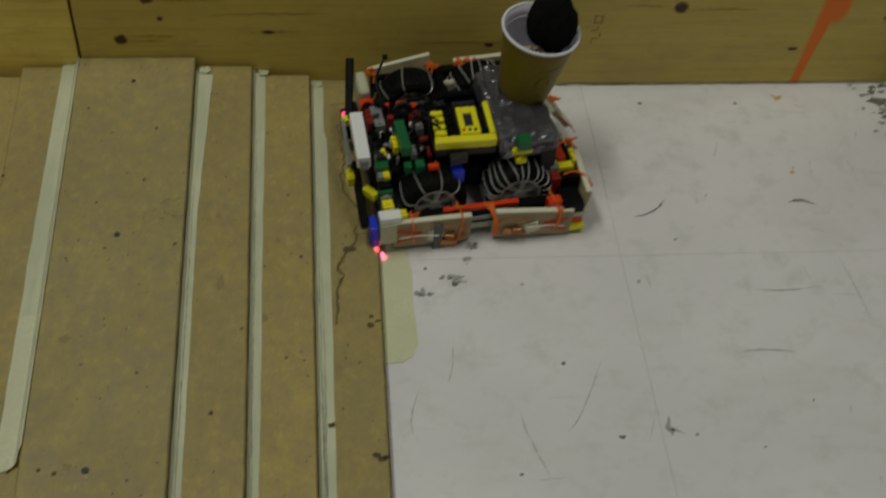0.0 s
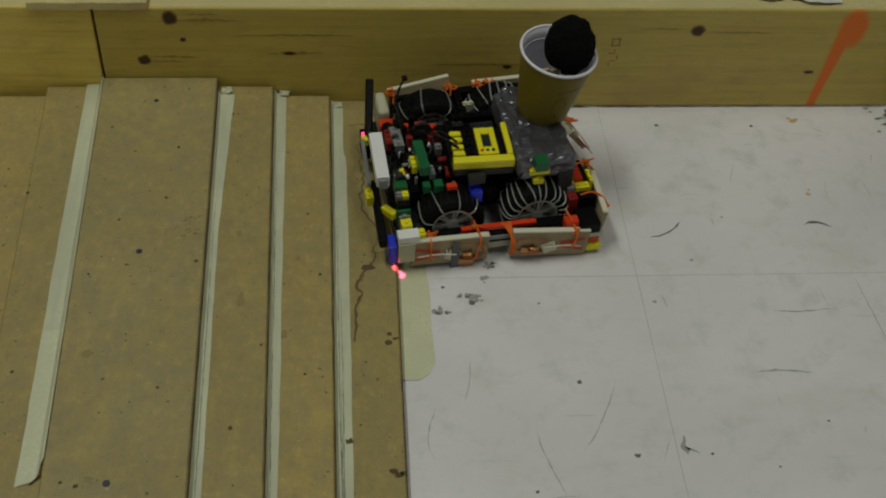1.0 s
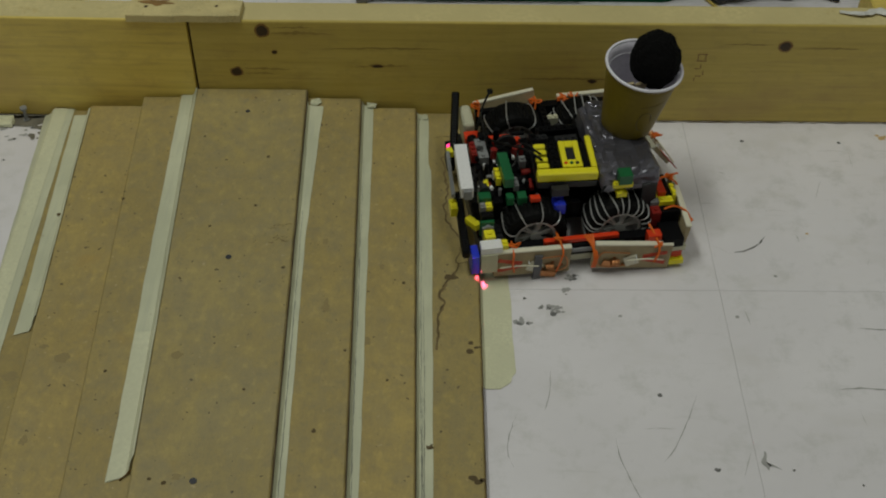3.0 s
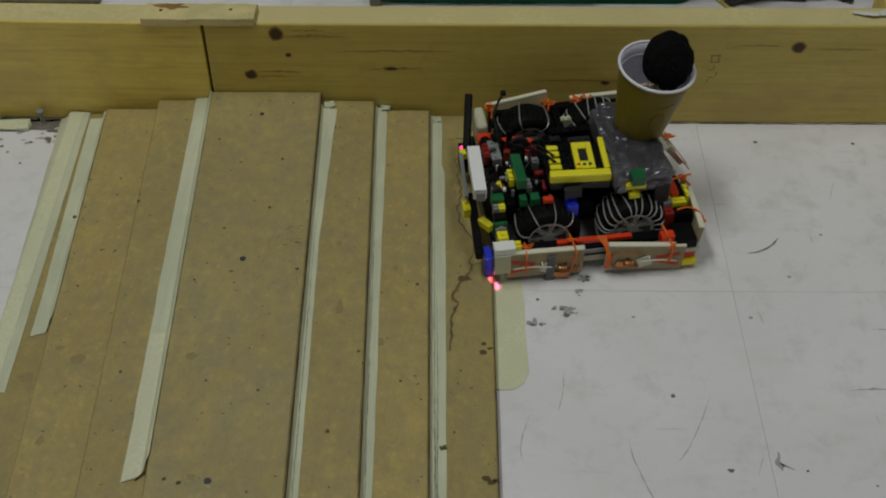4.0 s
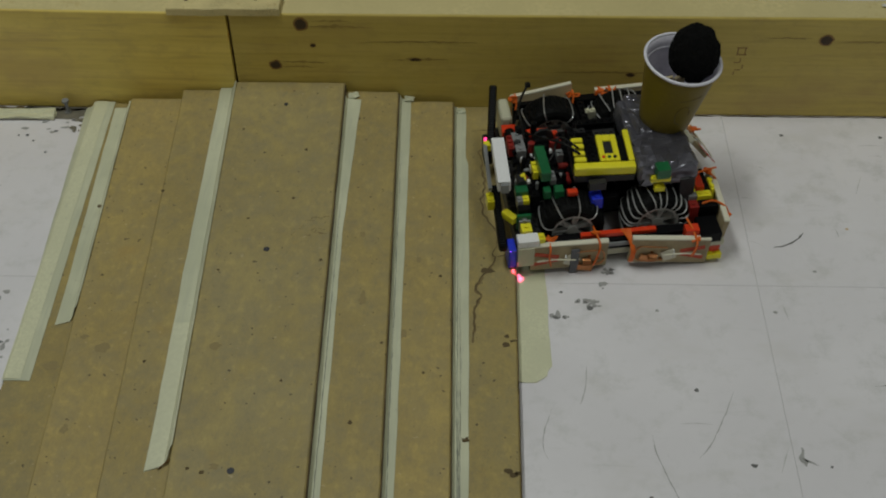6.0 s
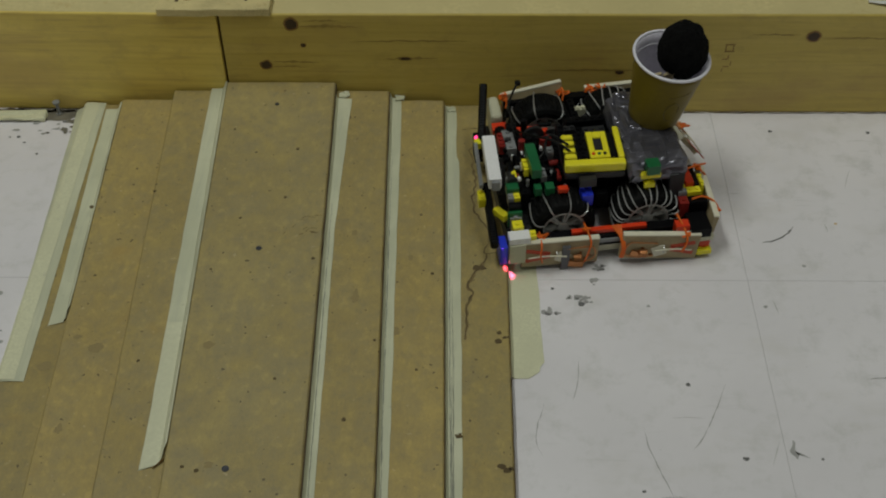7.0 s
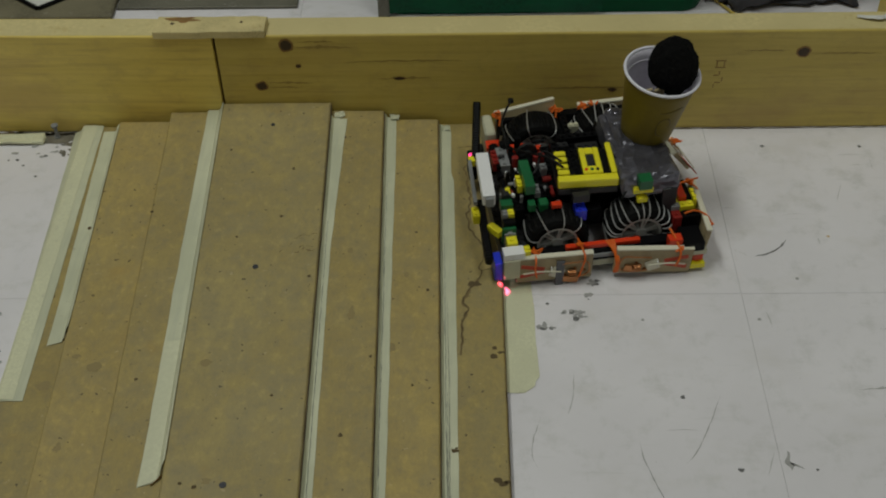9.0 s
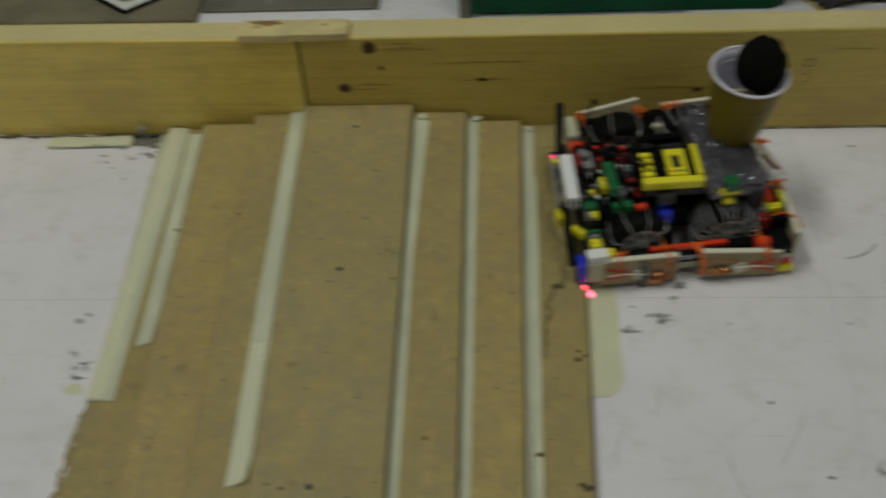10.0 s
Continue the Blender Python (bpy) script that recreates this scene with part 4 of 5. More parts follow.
# coloured bricks, by where they sit
for m, x0, x1, y0, y1, z1, h in (
        (M_YELLOW, -0.0045, 0.0030, -0.196, -0.181, 0.060, 0.012), (M_GREEN, 0.024, 0.037, -0.201, -0.190, 0.075, 0.010), (M_GREY, 0.024, 0.0302, -0.2095, -0.2012, 0.070, 0.010),
        (M_YELLOW, 0.0304, 0.037, -0.2095, -0.2012, 0.070, 0.010), (M_BLACK, 0.024, 0.037, -0.2175, -0.2097, 0.065, 0.03), (M_GREEN, 0.022, 0.037, -0.2215, -0.2177, 0.060, 0.02),
        (M_GREY, 0.024, 0.036, -0.2245, -0.2217, 0.055, 0.016), (M_YELLOW, 0.025, 0.036, -0.2365, -0.2247, 0.053, 0.012), (M_WHITE, 0.019, 0.041, -0.250, -0.2367, 0.050, 0.008),
        (M_YELLOW, 0.0415, 0.048, -0.246, -0.236, 0.048, 0.006), (M_RED, 0.026, 0.042, -0.104, -0.091, 0.075, 0.010), (M_DARKRED, 0.026, 0.0325, -0.143, -0.121, 0.085, 0.012),
        (M_GREY, 0.0335, 0.045, -0.143, -0.111, 0.080, 0.012), (M_GREEN, 0.0505, 0.0610, -0.1975, -0.154, 0.095, 0.012), (M_YELLOW, 0.045, 0.0505, -0.184, -0.166, 0.085, 0.010),
        (M_YELLOW, 0.0305, 0.0370, -0.188, -0.177, 0.080, 0.012), (M_GREEN, 0.0640, 0.0735, -0.208, -0.197, 0.077, 0.010), (M_GREEN, 0.0525, 0.0600, -0.207, -0.198, 0.077, 0.010),
        (M_RED, 0.0760, 0.0865, -0.2135, -0.2065, 0.079, 0.005), (M_BLUE, 0.101, 0.113, -0.217, -0.202, 0.070, 0.014), (M_GREY, 0.076, 0.083, -0.155, -0.145, 0.080, 0.012),
        (M_GREY, 0.062, 0.068, -0.192, -0.178, 0.080, 0.008), (M_GREEN, 0.166, 0.180, -0.221, -0.207, 0.105, 0.012), (M_YELLOW, 0.162, 0.183, -0.216, -0.209, 0.090, 0.006),
        (M_YELLOW, 0.166, 0.177, -0.219, -0.212, 0.080, 0.006), (M_RED, 0.2152, 0.224, -0.2075, -0.172, 0.065, 0.010), (M_WHITE, 0.211, 0.215, -0.198, -0.180, 0.060, 0.03),
        (M_YELLOW, 0.209, 0.215, -0.209, -0.1982, 0.060, 0.03), (M_GREY, 0.206, 0.2148, -0.216, -0.2092, 0.060, 0.03), (M_DARKRED, 0.205, 0.2146, -0.228, -0.2162, 0.055, 0.02),
        (M_YELLOW, 0.2152, 0.230, -0.217, -0.208, 0.060, 0.010), (M_BLACK, 0.2152, 0.235, -0.2275, -0.2172, 0.055, 0.025), (M_BLACK, 0.211, 0.233, -0.256, -0.2282, 0.042, 0.012),
        (M_RED, 0.223, 0.234, -0.254, -0.244, 0.022, 0.009), (M_YELLOW, 0.2325, 0.236, -0.208, -0.189, 0.060, 0.02), (M_BLACK, 0.2245, 0.232, -0.205, -0.172, 0.058, 0.028)):
    brick(x0, x1, y0, y1, z1 - h, z1, m, stud=m not in (M_BLACK, M_WHITE, M_GREEN, M_RED))
brick(0.019, 0.036, -0.2515, -0.2435, 0.016, 0.0415, M_CREAM, "slope_brick", False)
brick(0.209, 0.237, -0.255, -0.244, 0.0232, 0.0295, M_CREAM, "plate")
brick(0.220, 0.236, -0.258, -0.248, 0.006, 0.0125, M_YELLOW, "plate")
brick(0.047, 0.077, -0.102, -0.090, 0.056, 0.065, M_RED, "beam", False, 0, "red studless beam")
brick(0.0775, 0.089, -0.100, -0.092, 0.054, 0.062, M_RED, "beam", False)
brick(0.0120, 0.0198, -0.2215, -0.2045, 0.049, 0.057, M_YELLOW, "wedge", False, 34)
brick(0.0050, 0.0182, -0.2105, -0.1405, 0.087, 0.100, M_WHITE, "cross_bar", False, -3.5, "long plain white bar across the front")
brick(0.0055, 0.0140, -0.2150, -0.2110, 0.088, 0.099, M_GREY, "bar_end", False, -5)
brick(0.0000, 0.0040, -0.186, -0.116, 0.066, 0.071, M_GREY, "side_link", False, -4)
brick(0.0040, 0.0105, -0.118, -0.109, 0.062, 0.070, M_YELLOW, "side_joint", False, 10)
bm = block(0.0275, 0.0405, -0.084, -0.047, 0.046, 0.078, 0.005, 3)
rpart("rounded_block", bm, M_CREAM, "white rounded block")


def ridged(a, b, r, n):
    """A black rubber rail with fine ridges."""
    a, b = Vector(a), Vector(b)
    q = (b - a).to_track_quat("X", "Z").to_matrix().to_4x4()
    L = (b - a).length
    bm = bmesh.new()
    prev = None
    for i in range(4 * n + 1):
        k = (0.55 if i in (0, 4 * n) else 1.0) * (1.06 if i % 4 < 2 else 0.94)
        row = [bm.verts.new((L * i / (4 * n), k * r * cy, k * 1.3 * r * cz)) for cy, cz in ((1, 0.5), (0.6, 1), (-0.6, 1), (-1, 0.5), (-1, -0.5), (-0.6, -1), (0.6, -1), (1, -0.5))]
        if prev:
            for j in range(8):
                bm.faces.new((prev[j], prev[(j + 1) % 8], row[(j + 1) % 8], row[j]))
        else:
            bm.faces.new(row)
        prev = row
    bm.faces.new(prev)
    bmesh.ops.recalc_face_normals(bm, faces=bm.faces)
    bmesh.ops.transform(bm, matrix=Matrix.Translation(a) @ q, verts=bm.verts)
    return bm


rpart("bumper", ridged((0.0250, -0.042, 0.090), (0.0130, -0.104, 0.060), 0.0042, 22), M_BLACK, "black ridged rubber bumper")
rpart("bumper", ridged((0.0075, -0.168, 0.054), (0.004, -0.247, 0.040), 0.0042, 24), M_BLACK, "black ridged rubber bumper")
# light sensors, blue, each with a small red lamp
for x0, x1, y0, y1, z0, z1, m, words in ((0.0095, 0.0180, -0.249, -0.230, 0.0135, 0.038, M_BLUE, "blue light sensor block"), (0.0065, 0.0155, -0.104, -0.084, 0.030, 0.058, M_BLACK, "black light sensor block")):
    rpart("light_sensor", block(x0, x1, y0, y1, z0, z1, 0.001, 2), m, words)


def laser(x, y, z, tx, ty, tz, watts, cone):
    d = bpy.data.lights.new("sensor_lamp", "SPOT")
    d.energy, d.color, d.spot_size, d.spot_blend, d.shadow_soft_size = watts, (1.0, 0.09, 0.30), radians(cone), 1.0, 0.0008
    ob = new("sensor_lamp", d)
    ob.matrix_basis = look((x, y, z), (tx, ty, tz))


laser(0.008, -0.272, 0.050, 0.0185, -0.274, 0.0, 0.8, 17)
m, nt, p = shader("red_led")
p.inputs["Base Color"].default_value = p.inputs["Emission Color"].default_value = (1.0, 0.06, 0.25, 1)
p.inputs["Emission Strength"].default_value = 1.6
led = add_cyl(bmesh.new(), (0.0095, -0.0945, 0.0585), 0.0028, 0.003, "Z", 14)
rpart("sensor_led", led, m, "small glowing red sensor lamp")

CY = -0.005


CTL = Matrix.Translation((0.1185, -0.1732, 0)) @ Matrix.Rotation(radians(-4.2), 4, "Z") @ Matrix.Translation((-0.118, 0.175 + CY, 0))


def cpart(name, bm, material, label="", parent=None):
    bmesh.ops.transform(bm, matrix=CTL, verts=bm.verts)
    return rpart(name, bm, material, label, False, parent)


# programmable controller
ctl = cpart("controller", block(0.086, 0.150, -0.200, -0.143, 0.080, 0.089, 0.002, 2), M_DARKGREY, "yellow and grey controller brick")
top = block(0.086, 0.150, -0.200, -0.190, 0.0892, 0.0998, 0.002, 2)
cpart("cover", top, M_YELLOW, "yellow front cover", parent=ctl)
cpart("cover", block(0.086, 0.150, -0.190, -0.143, 0.0892, 0.0955, 0.001, 1), M_BLACK, parent=ctl)
cpart("screen_frame", join(block(0.114, 0.120, -0.1895, -0.148, 0.0957, 0.101, 0.0008), block(0.129, 0.135, -0.1895, -0.148, 0.0957, 0.101, 0.0008),
                           block(0.120, 0.129, -0.1895, -0.178, 0.0957, 0.1009, 0.0008), block(0.120, 0.129, -0.158, -0.148, 0.0957, 0.1009, 0.0008)), M_YELLOW, "yellow frame round display", parent=ctl)
cpart("screen", block(0.1202, 0.1288, -0.1778, -0.1582, 0.0957, 0.0995, 0.0004), M_DARKGREY, "grey display", parent=ctl)
for k, m in enumerate((M_RED, M_GREEN, M_DARKGREY)):
    cpart("button", add_cyl(bmesh.new(), (0.1175 + 0.006 * k, -0.1845, 0.1012), 0.0018, 0.0016, "Z", 12), m, parent=ctl)
for k in range(4):
    cpart("connector", block(0.0875, 0.100, -0.1885 + 0.0105 * k, -0.1815 + 0.0105 * k, 0.0957, 0.1008 - 0.0008 * (k % 2), 0.0012), M_YELLOW, "yellow cable plug", parent=ctl)
cpart("cover", block(0.1435, 0.150, -0.1898, -0.140, 0.0957, 0.1005, 0.002, 2), M_YELLOW, parent=ctl)
for k in range(3):
    cpart("stud_pad", studs(block(0.1025, 0.1125, -0.188 + 0.0145 * k, -0.1755 + 0.0145 * k, 0.0957, 0.0985, 0.0005), 0.1025, 0.1125, -0.188 + 0.0145 * k, -0.1755 + 0.0145 * k, 0.0985), M_BLACK, parent=ctl)
brick(0.098, 0.116, -0.213, -0.2055, 0.078, 0.088, M_DARKGREY, "socket", False)
rng = random.Random(5)
for k in range(70):
    # small pins, gears and bushes in the open works between sensor bar and controller
    x, y, z = rng.uniform(0.027, 0.084), rng.uniform(-0.195, -0.104), rng.uniform(0.064, 0.082)
    m = rng.choice((M_BLACK, M_BLACK, M_GREY, M_DARKGREY, M_BLACK, M_BLACK, M_DARKRED, M_WHITE))
    small = m in (M_GREY, M_WHITE)
    bm = add_cyl(bmesh.new(), (x, y, z), rng.choice((0.0012, 0.0018)) if small else rng.choice((0.0024, 0.0024, 0.0036, 0.006)), rng.uniform(0.004, 0.009) if small else rng.uniform(0.006, 0.016), rng.choice("XYZ"), 12)
    rpart("pin", bm, m)
for m, x0, x1, y0, y1, z1 in ((M_DARKGREY, 0.098, 0.112, -0.128, -0.121, 0.086), (M_DARKGREY, 0.118, 0.142, -0.140, -0.130, 0.090), (M_DARKGREY, 0.126, 0.132, -0.104, -0.098, 0.080), (M_BLACK, 0.104, 0.146, -0.118, -0.110, 0.088),
                               (M_CREAM, 0.128, 0.140, -0.064, -0.058, 0.060), (M_BLACK, 0.092, 0.100, -0.142, -0.118, 0.086), (M_DARKRED, 0.076, 0.084, -0.135, -0.128, 0.082)):
    brick(x0, x1, y0, y1, z1 - 0.012, z1, m)
rpart("gear", add_cyl(add_cyl(bmesh.new(), (0.066, -0.128, 0.084), 0.011, 0.004, "Y", 18), (0.066, -0.128, 0.084), 0.004, 0.012, "Y", 10), M_DARKGREY, "dark gear wheel")

# wheels
RT, WT = 0.0345, 0.034


def make_wheel(x, yo, chains, seed, inward=False):
    """A wheel whose outer face lies at yo; inward: hub on the other side."""
    w = WT
    prof = [(0.0225, 0.0), (0.0285, -0.0005), (0.0325, 0.002), (RT, 0.007), (RT, w - 0.007), (0.0325, w - 0.002), (0.0285, w + 0.0005), (0.0225, w)]
    prof[4:4] = [(RT, w * 0.48), (RT, w * 0.52)]
    tyre = lathe(prof, 150, "Y")
    for v in tyre.verts:
        r = math.hypot(v.co.x, v.co.z)
        if r > RT - 0.0003:
            a = math.atan2(v.co.z, v.co.x)
            g = 1 + 0.0011 / r * (1 if math.sin(30 * a + (0 if v.co.y < w / 2 else 1.7)) > 0 else -0.4)
            v.co.x, v.co.z = v.co.x * g, v.co.z * g
    rim = lathe([(0.0232, 0.001), (0.0232, 0.004), (0.0205, 0.005), (0.0205, w - 0.004), (0.0232, w - 0.004), (0.0232, w - 0.001), (0.0195, w - 0.001), (0.0185, 0.012), (0.0195, 0.001)], 36, "Y")
    for k in range(6):
        a = k * math.tau / 6 + 0.3
        for d in (-0.13, 0.13):
            join(rim, block(0.004, 0.0205, 0.004, 0.010, -0.0011, 0.0011, 0.0003, 1, Matrix.Rotation(-a - d, 4, "Y")))
    add_cyl(rim, (0, 0.008, 0), 0.006, 0.012, "Y", 16)
    disc = add_cyl(bmesh.new(), (0, 0.017, 0), 0.0195, 0.002, "Y", 24)
    place = Matrix.Translation((x, yo, RT + 0.0012)) @ (Matrix.Translation((0, w, 0)) @ Matrix.Rotation(math.pi, 4, "Z") if inward else Matrix())
    for b in (tyre, rim, disc):
        bmesh.ops.transform(b, matrix=place, verts=b.verts)
    t = rpart("tyre", tyre, M_RUBBER, "black rubber tyre")
    rpart("rim", rim, M_RIM, "pale grey spoked rim", parent=t)
    rpart("hub_disc", disc, M_DARKGREY, parent=t)
    r = random.Random(seed)
    for k in range(chains):
        a = k * math.tau / chains + r.uniform(-0.08, 0.08)
        tw = r.uniform(-0.10, 0.10)
        pts = []
        for rr, h, s in ((0.0228, -0.001, -1), (0.0290, -0.0022, -1), (0.0335, 0.0005, -0.9), (RT + 0.0014, 0.008, -0.5), (RT + 0.0018, 0.017, 0), (RT + 0.0014, 0.026, 0.5), (0.0335, 0.0335, 0.9), (0.0285, 0.0365, 1), (0.0228, 0.035, 1)):
            b = a + tw * s
            pts.append((rr * math.cos(b), h, rr * math.sin(b)))
        c = tube(curve_points(pts, 3), 0.0007 if chains > 10 else 0.00072, 5)
        bmesh.ops.transform(c, matrix=place, verts=c.verts)
        rpart("chain_wrap", c, M_CHAIN if chains > 10 else M_WIRE, parent=t)
    return t


make_wheel(0.081, -0.2275, 9, 1)
make_wheel(0.172, -0.2275, 24, 2)
make_wheel(0.090, -0.0705, 7, 3)
make_wheel(0.170, -0.0705, 20, 4)


# mousetraps: local x along the plank, z up its face, face towards -y
def mousetrap(m, w=0.082, h=0.040, flip=1, strip=True):
    t = 0.0055
    bm = block(-w / 2, w / 2, 0, t, -h / 2, h / 2, 0.0006)
    bmesh.ops.transform(bm, matrix=m, verts=bm.verts)
    plank = rpart("mousetrap", bm, M_TRAPWOOD, "wooden spring mousetrap with red print")

    def sub(name, b, mat, label=""):
        bmesh.ops.transform(b, matrix=m, verts=b.verts)
        rpart(name, b, mat, label, parent=plank)
    sub("top_edge", block(-w / 2, w / 2, -0.0004, t + 0.0004, h / 2 - 0.0002, h / 2 + 0.0022, 0.0006), M_TRAPEDGE, "pale bare wooden edge")
    for a, z in ((14, 0.0045), (-12, -0.005)):
        sub("print_bar", block(-0.013, 0.013, -0.0006, 0.0005, -0.0024, 0.0024, 0, 1, Matrix.Translation((-flip * 0.024, 0, z)) @ Matrix.Rotation(radians(flip * a), 4, "Y")), M_TRAPRED, "red printed shape")
    coil = [(flip * (0.014 + 0.0085 * k / 60), -0.004 + 0.0028 * math.cos(k * 0.75), -0.004 + 0.0028 * math.sin(k * 0.75)) for k in range(61)]
    sub("spring", tube(coil, 0.0007, 5), M_COPPER, "copper coil spring")
    sub("snap_wire", tube(curve_points([(flip * 0.004, -0.002, 0.008), (flip * 0.020, -0.003, 0.010), (flip * 0.034, -0.002, 0.008), (flip * 0.036, -0.002, -0.008), (flip * 0.022, -0.003, -0.012), (flip * 0.006, -0.002, -0.010)], 5), 0.0009, 6), M_COPPER, "copper snap wire")
    sub("bait_plate", block(flip * 0.020 - 0.009, flip * 0.020 + 0.009, -0.003, -0.0014, -0.016, -0.008, 0.0004, 1, Matrix.Rotation(radians(12), 4, "Y")), M_COPPER, "bent copper bait plate")
    sub("staple", tube([(-flip * 0.004, 0.001, 0.004), (-flip * 0.004, -0.003, 0.002), (-flip * 0.004, -0.003, -0.004), (-flip * 0.004, 0.001, -0.006)], 0.0008, 5), M_WIRE)
    sub("pedal", block(-0.006, 0.008, -0.0022, -0.0008, -0.008, 0.006, 0.0004, 1, Matrix.Translation((flip * 0.002, 0, -0.003)) @ Matrix.Rotation(radians(flip * 25), 4, "Y")), M_TRAPEDGE, "pale bent trigger plate")
    sub("lock_bar", tube(curve_points([(-flip * 0.034, -0.002, -0.002), (-flip * 0.015, -0.0035, 0.001), (flip * 0.006, -0.004, -0.001)], 5), 0.0009, 6), M_TRAPEDGE, "thin pale lock bar")
    for k in range(5):
        sub("rust_spot", block(flip * (0.010 + 0.005 * k), flip * (0.010 + 0.005 * k) + 0.003, -0.0009, 0.0002, -0.011 + 0.0045 * (k % 3), -0.0085 + 0.0045 * (k % 3), 0), M_RUST)
    if strip:
        sub("metal_strip", block(0.001, 0.0098, -0.003, -0.001, -0.033, 0.013, 0.0004), M_STRIP, "dull grey metal strip")
    return plank


mousetrap(pose(0.0735, -0.2500, 0.0225, 2, 1.0, -1), 0.081, 0.034, 1)
mousetrap(pose(0.179, -0.2553, 0.0212, 2, 4.2, -4), 0.083, 0.034, -1, False)
mousetrap(pose(0.2415, -0.207, 0.030, 8, 0, 86), 0.084, 0.040, 1, False)
mousetrap(pose(0.2480, -0.099, 0.036, -38, 0, 104), 0.034, 0.036, 1, False)
mousetrap(pose(0.086, -0.026, 0.047, 14, 7, 184), 0.072, 0.036, 1, False)
mousetrap(pose(0.183, -0.0245, 0.042, 6, 1, 180), 0.072, 0.036, -1, False)


# orange cord lashings
def lash(pts, r=0.0011):
    rpart("lashing", tube(curve_points(pts, 5), r, 6), M_ORANGE, "orange cord lashing")


def knot_cord(x, y, z, s=0.005, seed=1):
    g = random.Random(seed)
    lash([(x + g.uniform(-s, s), y + g.uniform(-s, s) * 0.6, z + abs(g.uniform(0, s) * 0.7)) for _ in range(9)], 0.0010)


lash([(0.054, -0.231, 0.038), (0.053, -0.243, 0.041), (0.052, -0.2545, 0.040), (0.051, -0.2565, 0.030), (0.053, -0.256, 0.018)])
knot_cord(0.053, -0.243, 0.039, 0.009, 2)
lash([(0.102, -0.228, 0.042), (0.103, -0.242, 0.043), (0.104, -0.2550, 0.040), (0.102, -0.2565, 0.028), (0.099, -0.255, 0.012)])
knot_cord(0.103, -0.240, 0.042, 0.005, 3)
for k in range(4):
    lash([(0.130 + 0.003 * k, -0.236, 0.042), (0.136 + 0.001 * k, -0.248, 0.038), (0.138 + 0.001 * k, -0.2555, 0.028), (0.137 + 0.001 * k, -0.2550, 0.012)], 0.0012)
lash([(0.199, -0.236, 0.049), (0.203, -0.248, 0.044), (0.206, -0.2595, 0.035), (0.204, -0.2615, 0.024), (0.202, -0.260, 0.016)], 0.0013)
knot_cord(0.205, -0.257, 0.036, 0.005, 4)
lash([(0.216, -0.190, 0.0665), (0.228, -0.187, 0.068), (0.238, -0.184, 0.060), (0.2455, -0.184, 0.050), (0.246, -0.186, 0.036)])
knot_cord(0.236, -0.186, 0.063, 0.008, 5)
lash([(0.218, -0.224, 0.0565), (0.230, -0.2225, 0.0575), (0.242, -0.226, 0.052), (0.2465, -0.231, 0.044), (0.2455, -0.234, 0.034)])
knot_cord(0.2455, -0.232, 0.043, 0.004, 6)
for x, s in ((0.052, 7), (0.118, 8), (0.150, 9), (0.162, 10)):
    lash([(x, -0.040, 0.052), (x + 0.002, -0.033, 0.062), (x + 0.001, -0.023, 0.062), (x, -0.019, 0.050)])
    knot_cord(x + 0.001, -0.032, 0.060, 0.008, s)
knot_cord(0.249, -0.094, 0.045, 0.006, 12)

# black cables over the works
for k, pts in enumerate(([(0.040, -0.095, 0.078), (0.046, -0.085, 0.094), (0.054, -0.066, 0.095), (0.061, -0.055, 0.098)],
                         [(0.046, -0.130, 0.080), (0.043, -0.105, 0.100), (0.045, -0.085, 0.090), (0.048, -0.070, 0.070)],
                         [(0.094, -0.180, 0.101), (0.080, -0.165, 0.104), (0.060, -0.140, 0.094), (0.048, -0.120, 0.085)],
                         [(0.094, -0.170, 0.101), (0.078, -0.150, 0.100), (0.066, -0.170, 0.090), (0.044, -0.180, 0.080)],
                         [(0.150, -0.160, 0.098), (0.158, -0.190, 0.098), (0.160, -0.205, 0.090), (0.150, -0.215, 0.080)])):
    rpart("cable", tube(curve_points(pts, 7), 0.0013, 7), M_CABLE, "black cable", True)
rpart("cable_plug", block(0.0585, 0.0645, -0.057, -0.051, 0.0955, 0.1005, 0.001, 1, None), M_CABLE)

# duct tape nest that holds the cup
def wrapped(x0, x1, y0, y1, z0, z1, amount, seed, bev=0.007):
    bm = block(x0, x1, y0, y1, z0, z1, bev, 3)
    bmesh.ops.subdivide_edges(bm, edges=[e for e in bm.edges if e.calc_length() > 0.006], cuts=7, use_grid_fill=True)
    for v in bm.verts:
        q = v.co
        f = abs(noise.noise((q.x * 55 + seed, q.y * 90, q.z * 60))) + 0.5 * abs(noise.noise((q.x * 140, q.y * 170 + seed, q.z * 120)))
        v.co = q + amount * (f - 0.35) * Vector((0.4, -0.4, 1.0))
    return bm


rpart("duct_tape", wrapped(0.150, 0.213, -0.212, -0.095, 0.074, 0.101, 0.0065, 1.0), M_DUCT, "crumpled silver duct tape")
rpart("duct_tape", wrapped(0.159, 0.178, -0.158, -0.090, 0.080, 0.104, 0.0055, 2.0, 0.006), M_DUCT, "crumpled silver duct tape")
rpart("duct_tape", wrapped(0.172, 0.220, -0.108, -0.086, 0.080, 0.101, 0.006, 3.0, 0.008), M_DUCT, "crumpled silver duct tape")
rpart("duct_tape", wrapped(0.194, 0.211, -0.214, -0.190, 0.045, 0.085, 0.003, 4.0, 0.002), M_DARKGREY, "dull grey duct tape flap")

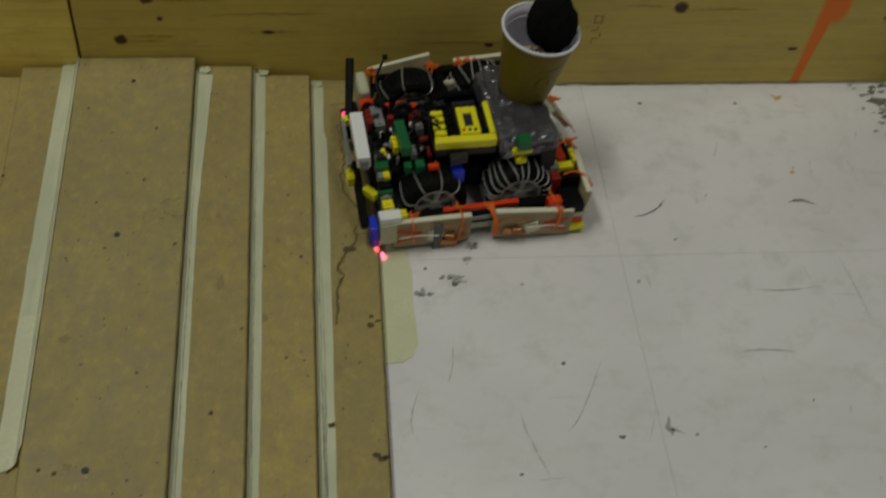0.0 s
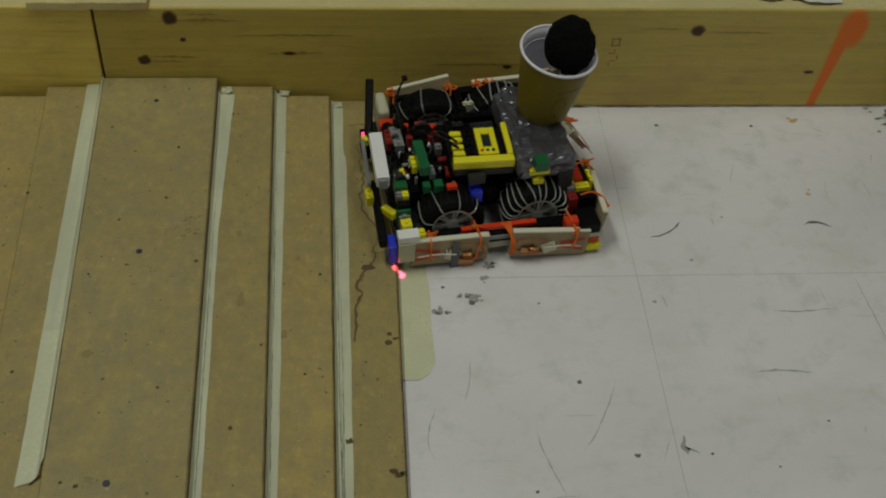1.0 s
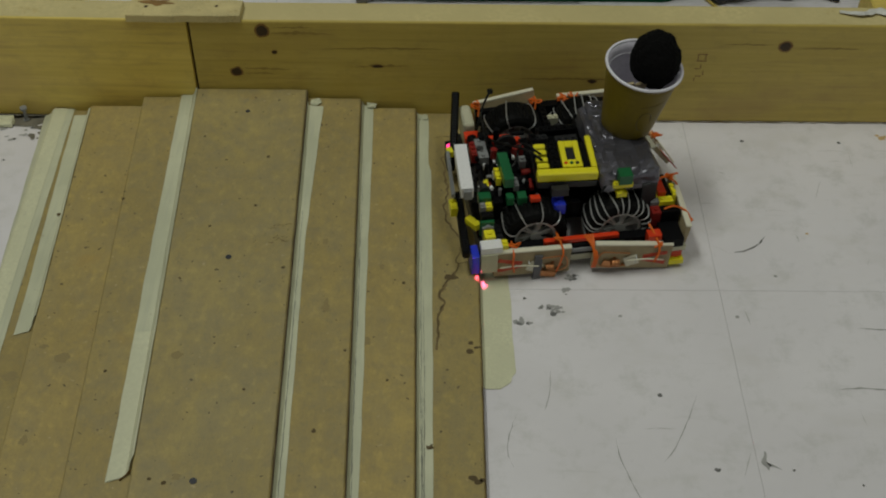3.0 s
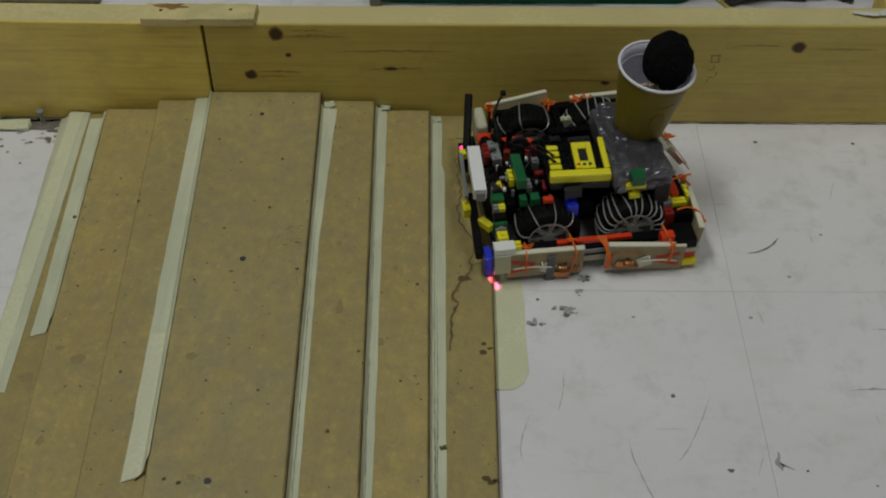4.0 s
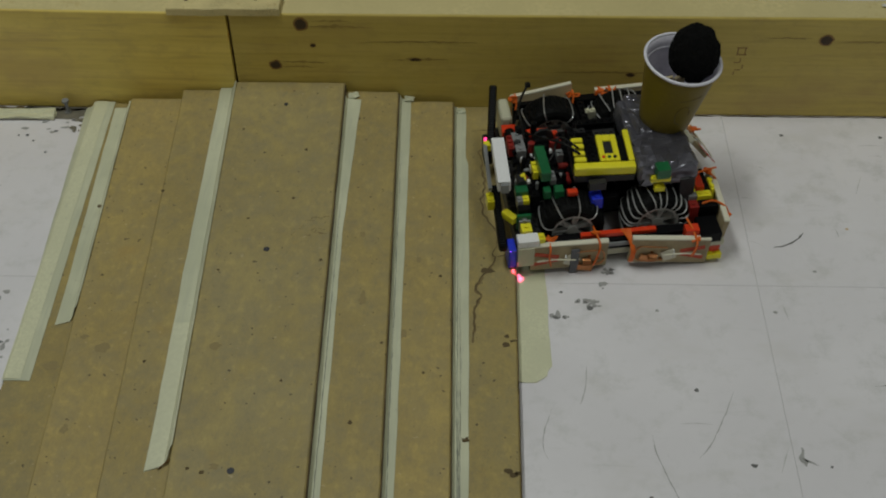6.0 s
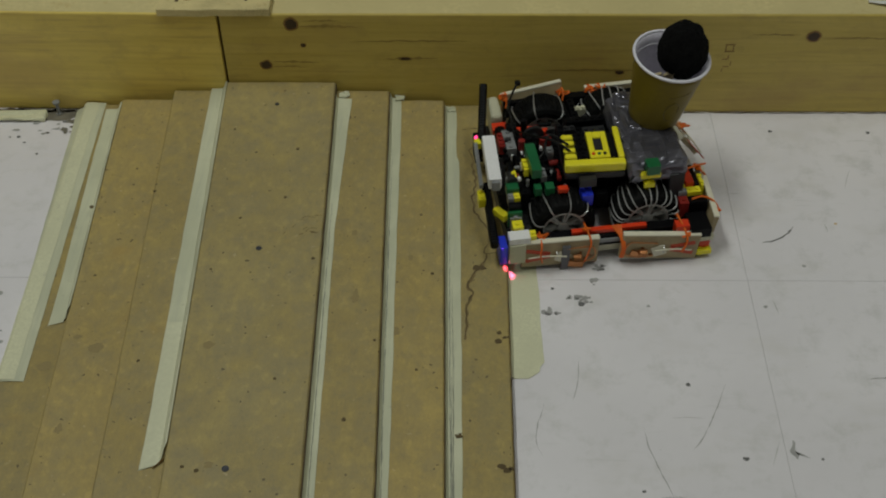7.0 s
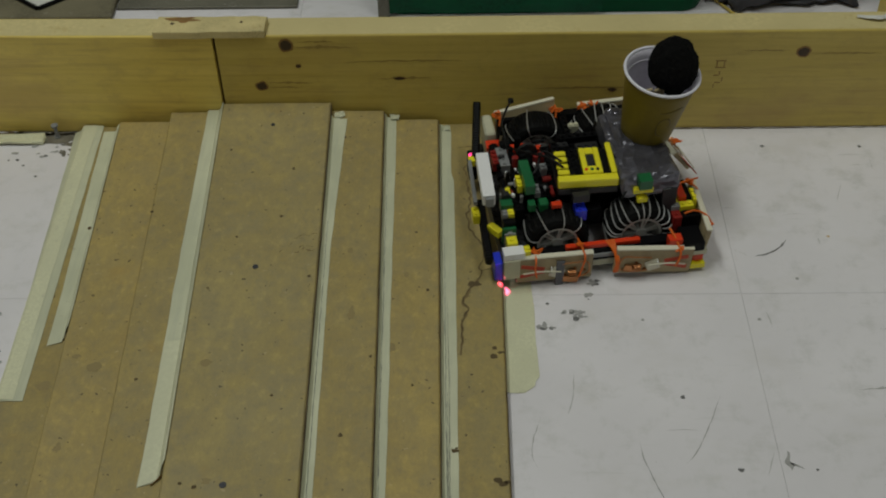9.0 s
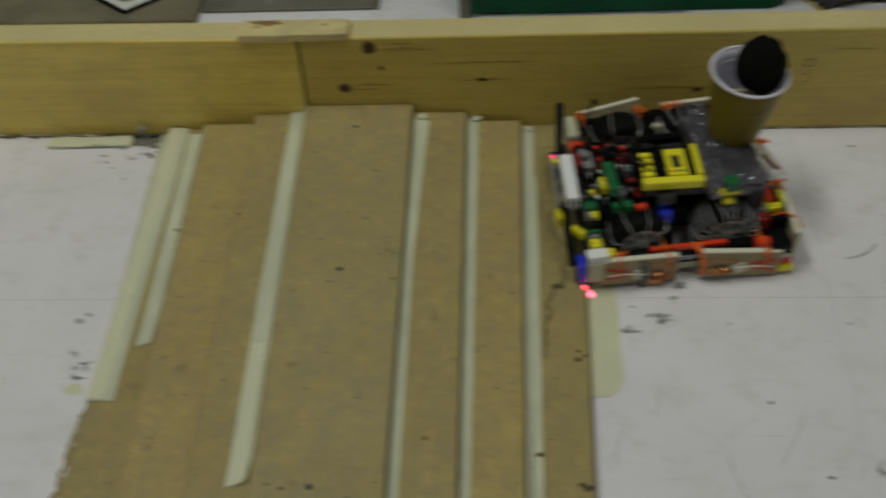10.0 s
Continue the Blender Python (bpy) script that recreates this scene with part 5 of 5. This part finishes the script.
# cup
CB = Matrix.Translation((0.1955, -0.132, 0.099)) @ Matrix.Rotation(radians(5.6), 4, "Y") @ Matrix.Rotation(radians(5.4), 4, "X")
R0, RTOP, HC = 0.0275, 0.0388, 0.083
wall = [(0.0, 0.0), (R0 - 0.002, 0.0), (R0, 0.003)]
wall += [(R0 + (RTOP - R0) * k / 8, 0.003 + (HC - 0.003) * k / 8 - 0.0) for k in range(1, 9)]
wall += [(RTOP - 0.0005, HC), *[(R0 + (RTOP - R0) * k / 8 - 0.0005, 0.004 + (HC - 0.004) * k / 8) for k in range(7, -1, -1)], (0.0, 0.004)]
bm = lathe(wall, 48)
bmesh.ops.transform(bm, matrix=CB, verts=bm.verts)
cup = rpart("cup", bm, M_CUP, "gold-brown plastic cup, white inside", True)
lin = [(0.0, 0.0046)] + [(R0 + (RTOP - R0) * k / 8 - 0.0010, 0.0046 + (HC - 0.0046) * k / 8) for k in range(9)]
lin += [(R0 + (RTOP - R0) * k / 8 - 0.0016, 0.0052 + (HC - 0.0052) * k / 8) for k in range(8, -1, -1)] + [(0.0, 0.0052)]
bm = lathe(lin, 48)
bmesh.ops.transform(bm, matrix=CB, verts=bm.verts)
rpart("lining", bm, M_LINING, "white cup inside", True, cup)
bm = tube([((RTOP + 0.0006) * math.cos(a), (RTOP + 0.0006) * math.sin(a), HC + 0.0006) for a in (k * math.tau / 48 for k in range(48))], 0.0017, 8, True)
bmesh.ops.transform(bm, matrix=CB, verts=bm.verts)
rpart("rim", bm, M_CUPRIM, "rolled white cup rim", True, cup)
bm = tube([((RTOP - 0.0035) * math.cos(a), (RTOP - 0.0035) * math.sin(a), HC - 0.013) for a in (k * math.tau / 48 for k in range(48))], 0.0008, 6, True)
bmesh.ops.transform(bm, matrix=CB, verts=bm.verts)
rpart("ridge", bm, M_CUPRIM, "", True, cup)
# pressed oval and two shallow creases in the cup's side
def cup_line(pts, r):
    out = []
    for a, h in pts:
        q = R0 + (RTOP - R0) * (h - 0.003) / (HC - 0.003) + 0.0001
        out.append(CB @ Vector((q * math.cos(radians(a)), q * math.sin(radians(a)), h)))
    return rpart("pressed_line", tube(out, r, 5), M_CUPLINE, "shallow pressed line", True, cup)


cup_line([(-84 + 13 * math.cos(t * 0.35), 0.034 + 0.014 * math.sin(t * 0.35)) for t in range(15)], 0.0006)
cup_line([(-98 + 5 * t, 0.056 + 0.0006 * t) for t in range(9)], 0.0005)
# thin pale line slanting down the cup's right side
rpart("cord", tube([(0.2425, -0.138, 0.177), (0.2350, -0.132, 0.140), (0.2270, -0.126, 0.102)], 0.0007, 5), M_TRAPEDGE, "thin pale line beside the cup")
for k in range(3):
    b = block(-0.004, 0.004, -0.0015, 0.0015, -0.02, 0.02, 0.0005, 1, CB @ pose(-0.012 + 0.005 * k, -0.012, 0.055, 12, -14 + 9 * k, 20 * k))
    rpart("wood_chip", b, M_TRAPWOOD, "splinter of wood in the cup", parent=cup)

# black foam ball in the cup
ball = bmesh.new()
bmesh.ops.create_icosphere(ball, subdivisions=5, radius=0.0252)
for v in ball.verts:
    n = v.co.normalized()
    v.co = v.co + n * (0.0016 * noise.noise(n * 3.0) + 0.0016 * abs(noise.noise(n * 13)) + 0.0010 * noise.noise(n * 34))
    v.co.z *= 1.2 + 0.12 * max(0, n.z) ** 3
RM = pose(0.0991, -0.1368, 0, 0, 0, 8.8) @ RB
bmesh.ops.transform(ball, matrix=RM @ Matrix.Translation((0.2140, -0.1410, 0.1880)), verts=ball.verts)
thing("foam_ball", ball, M_FOAM, "fuzzy black foam ball sitting in the cup", "ball")
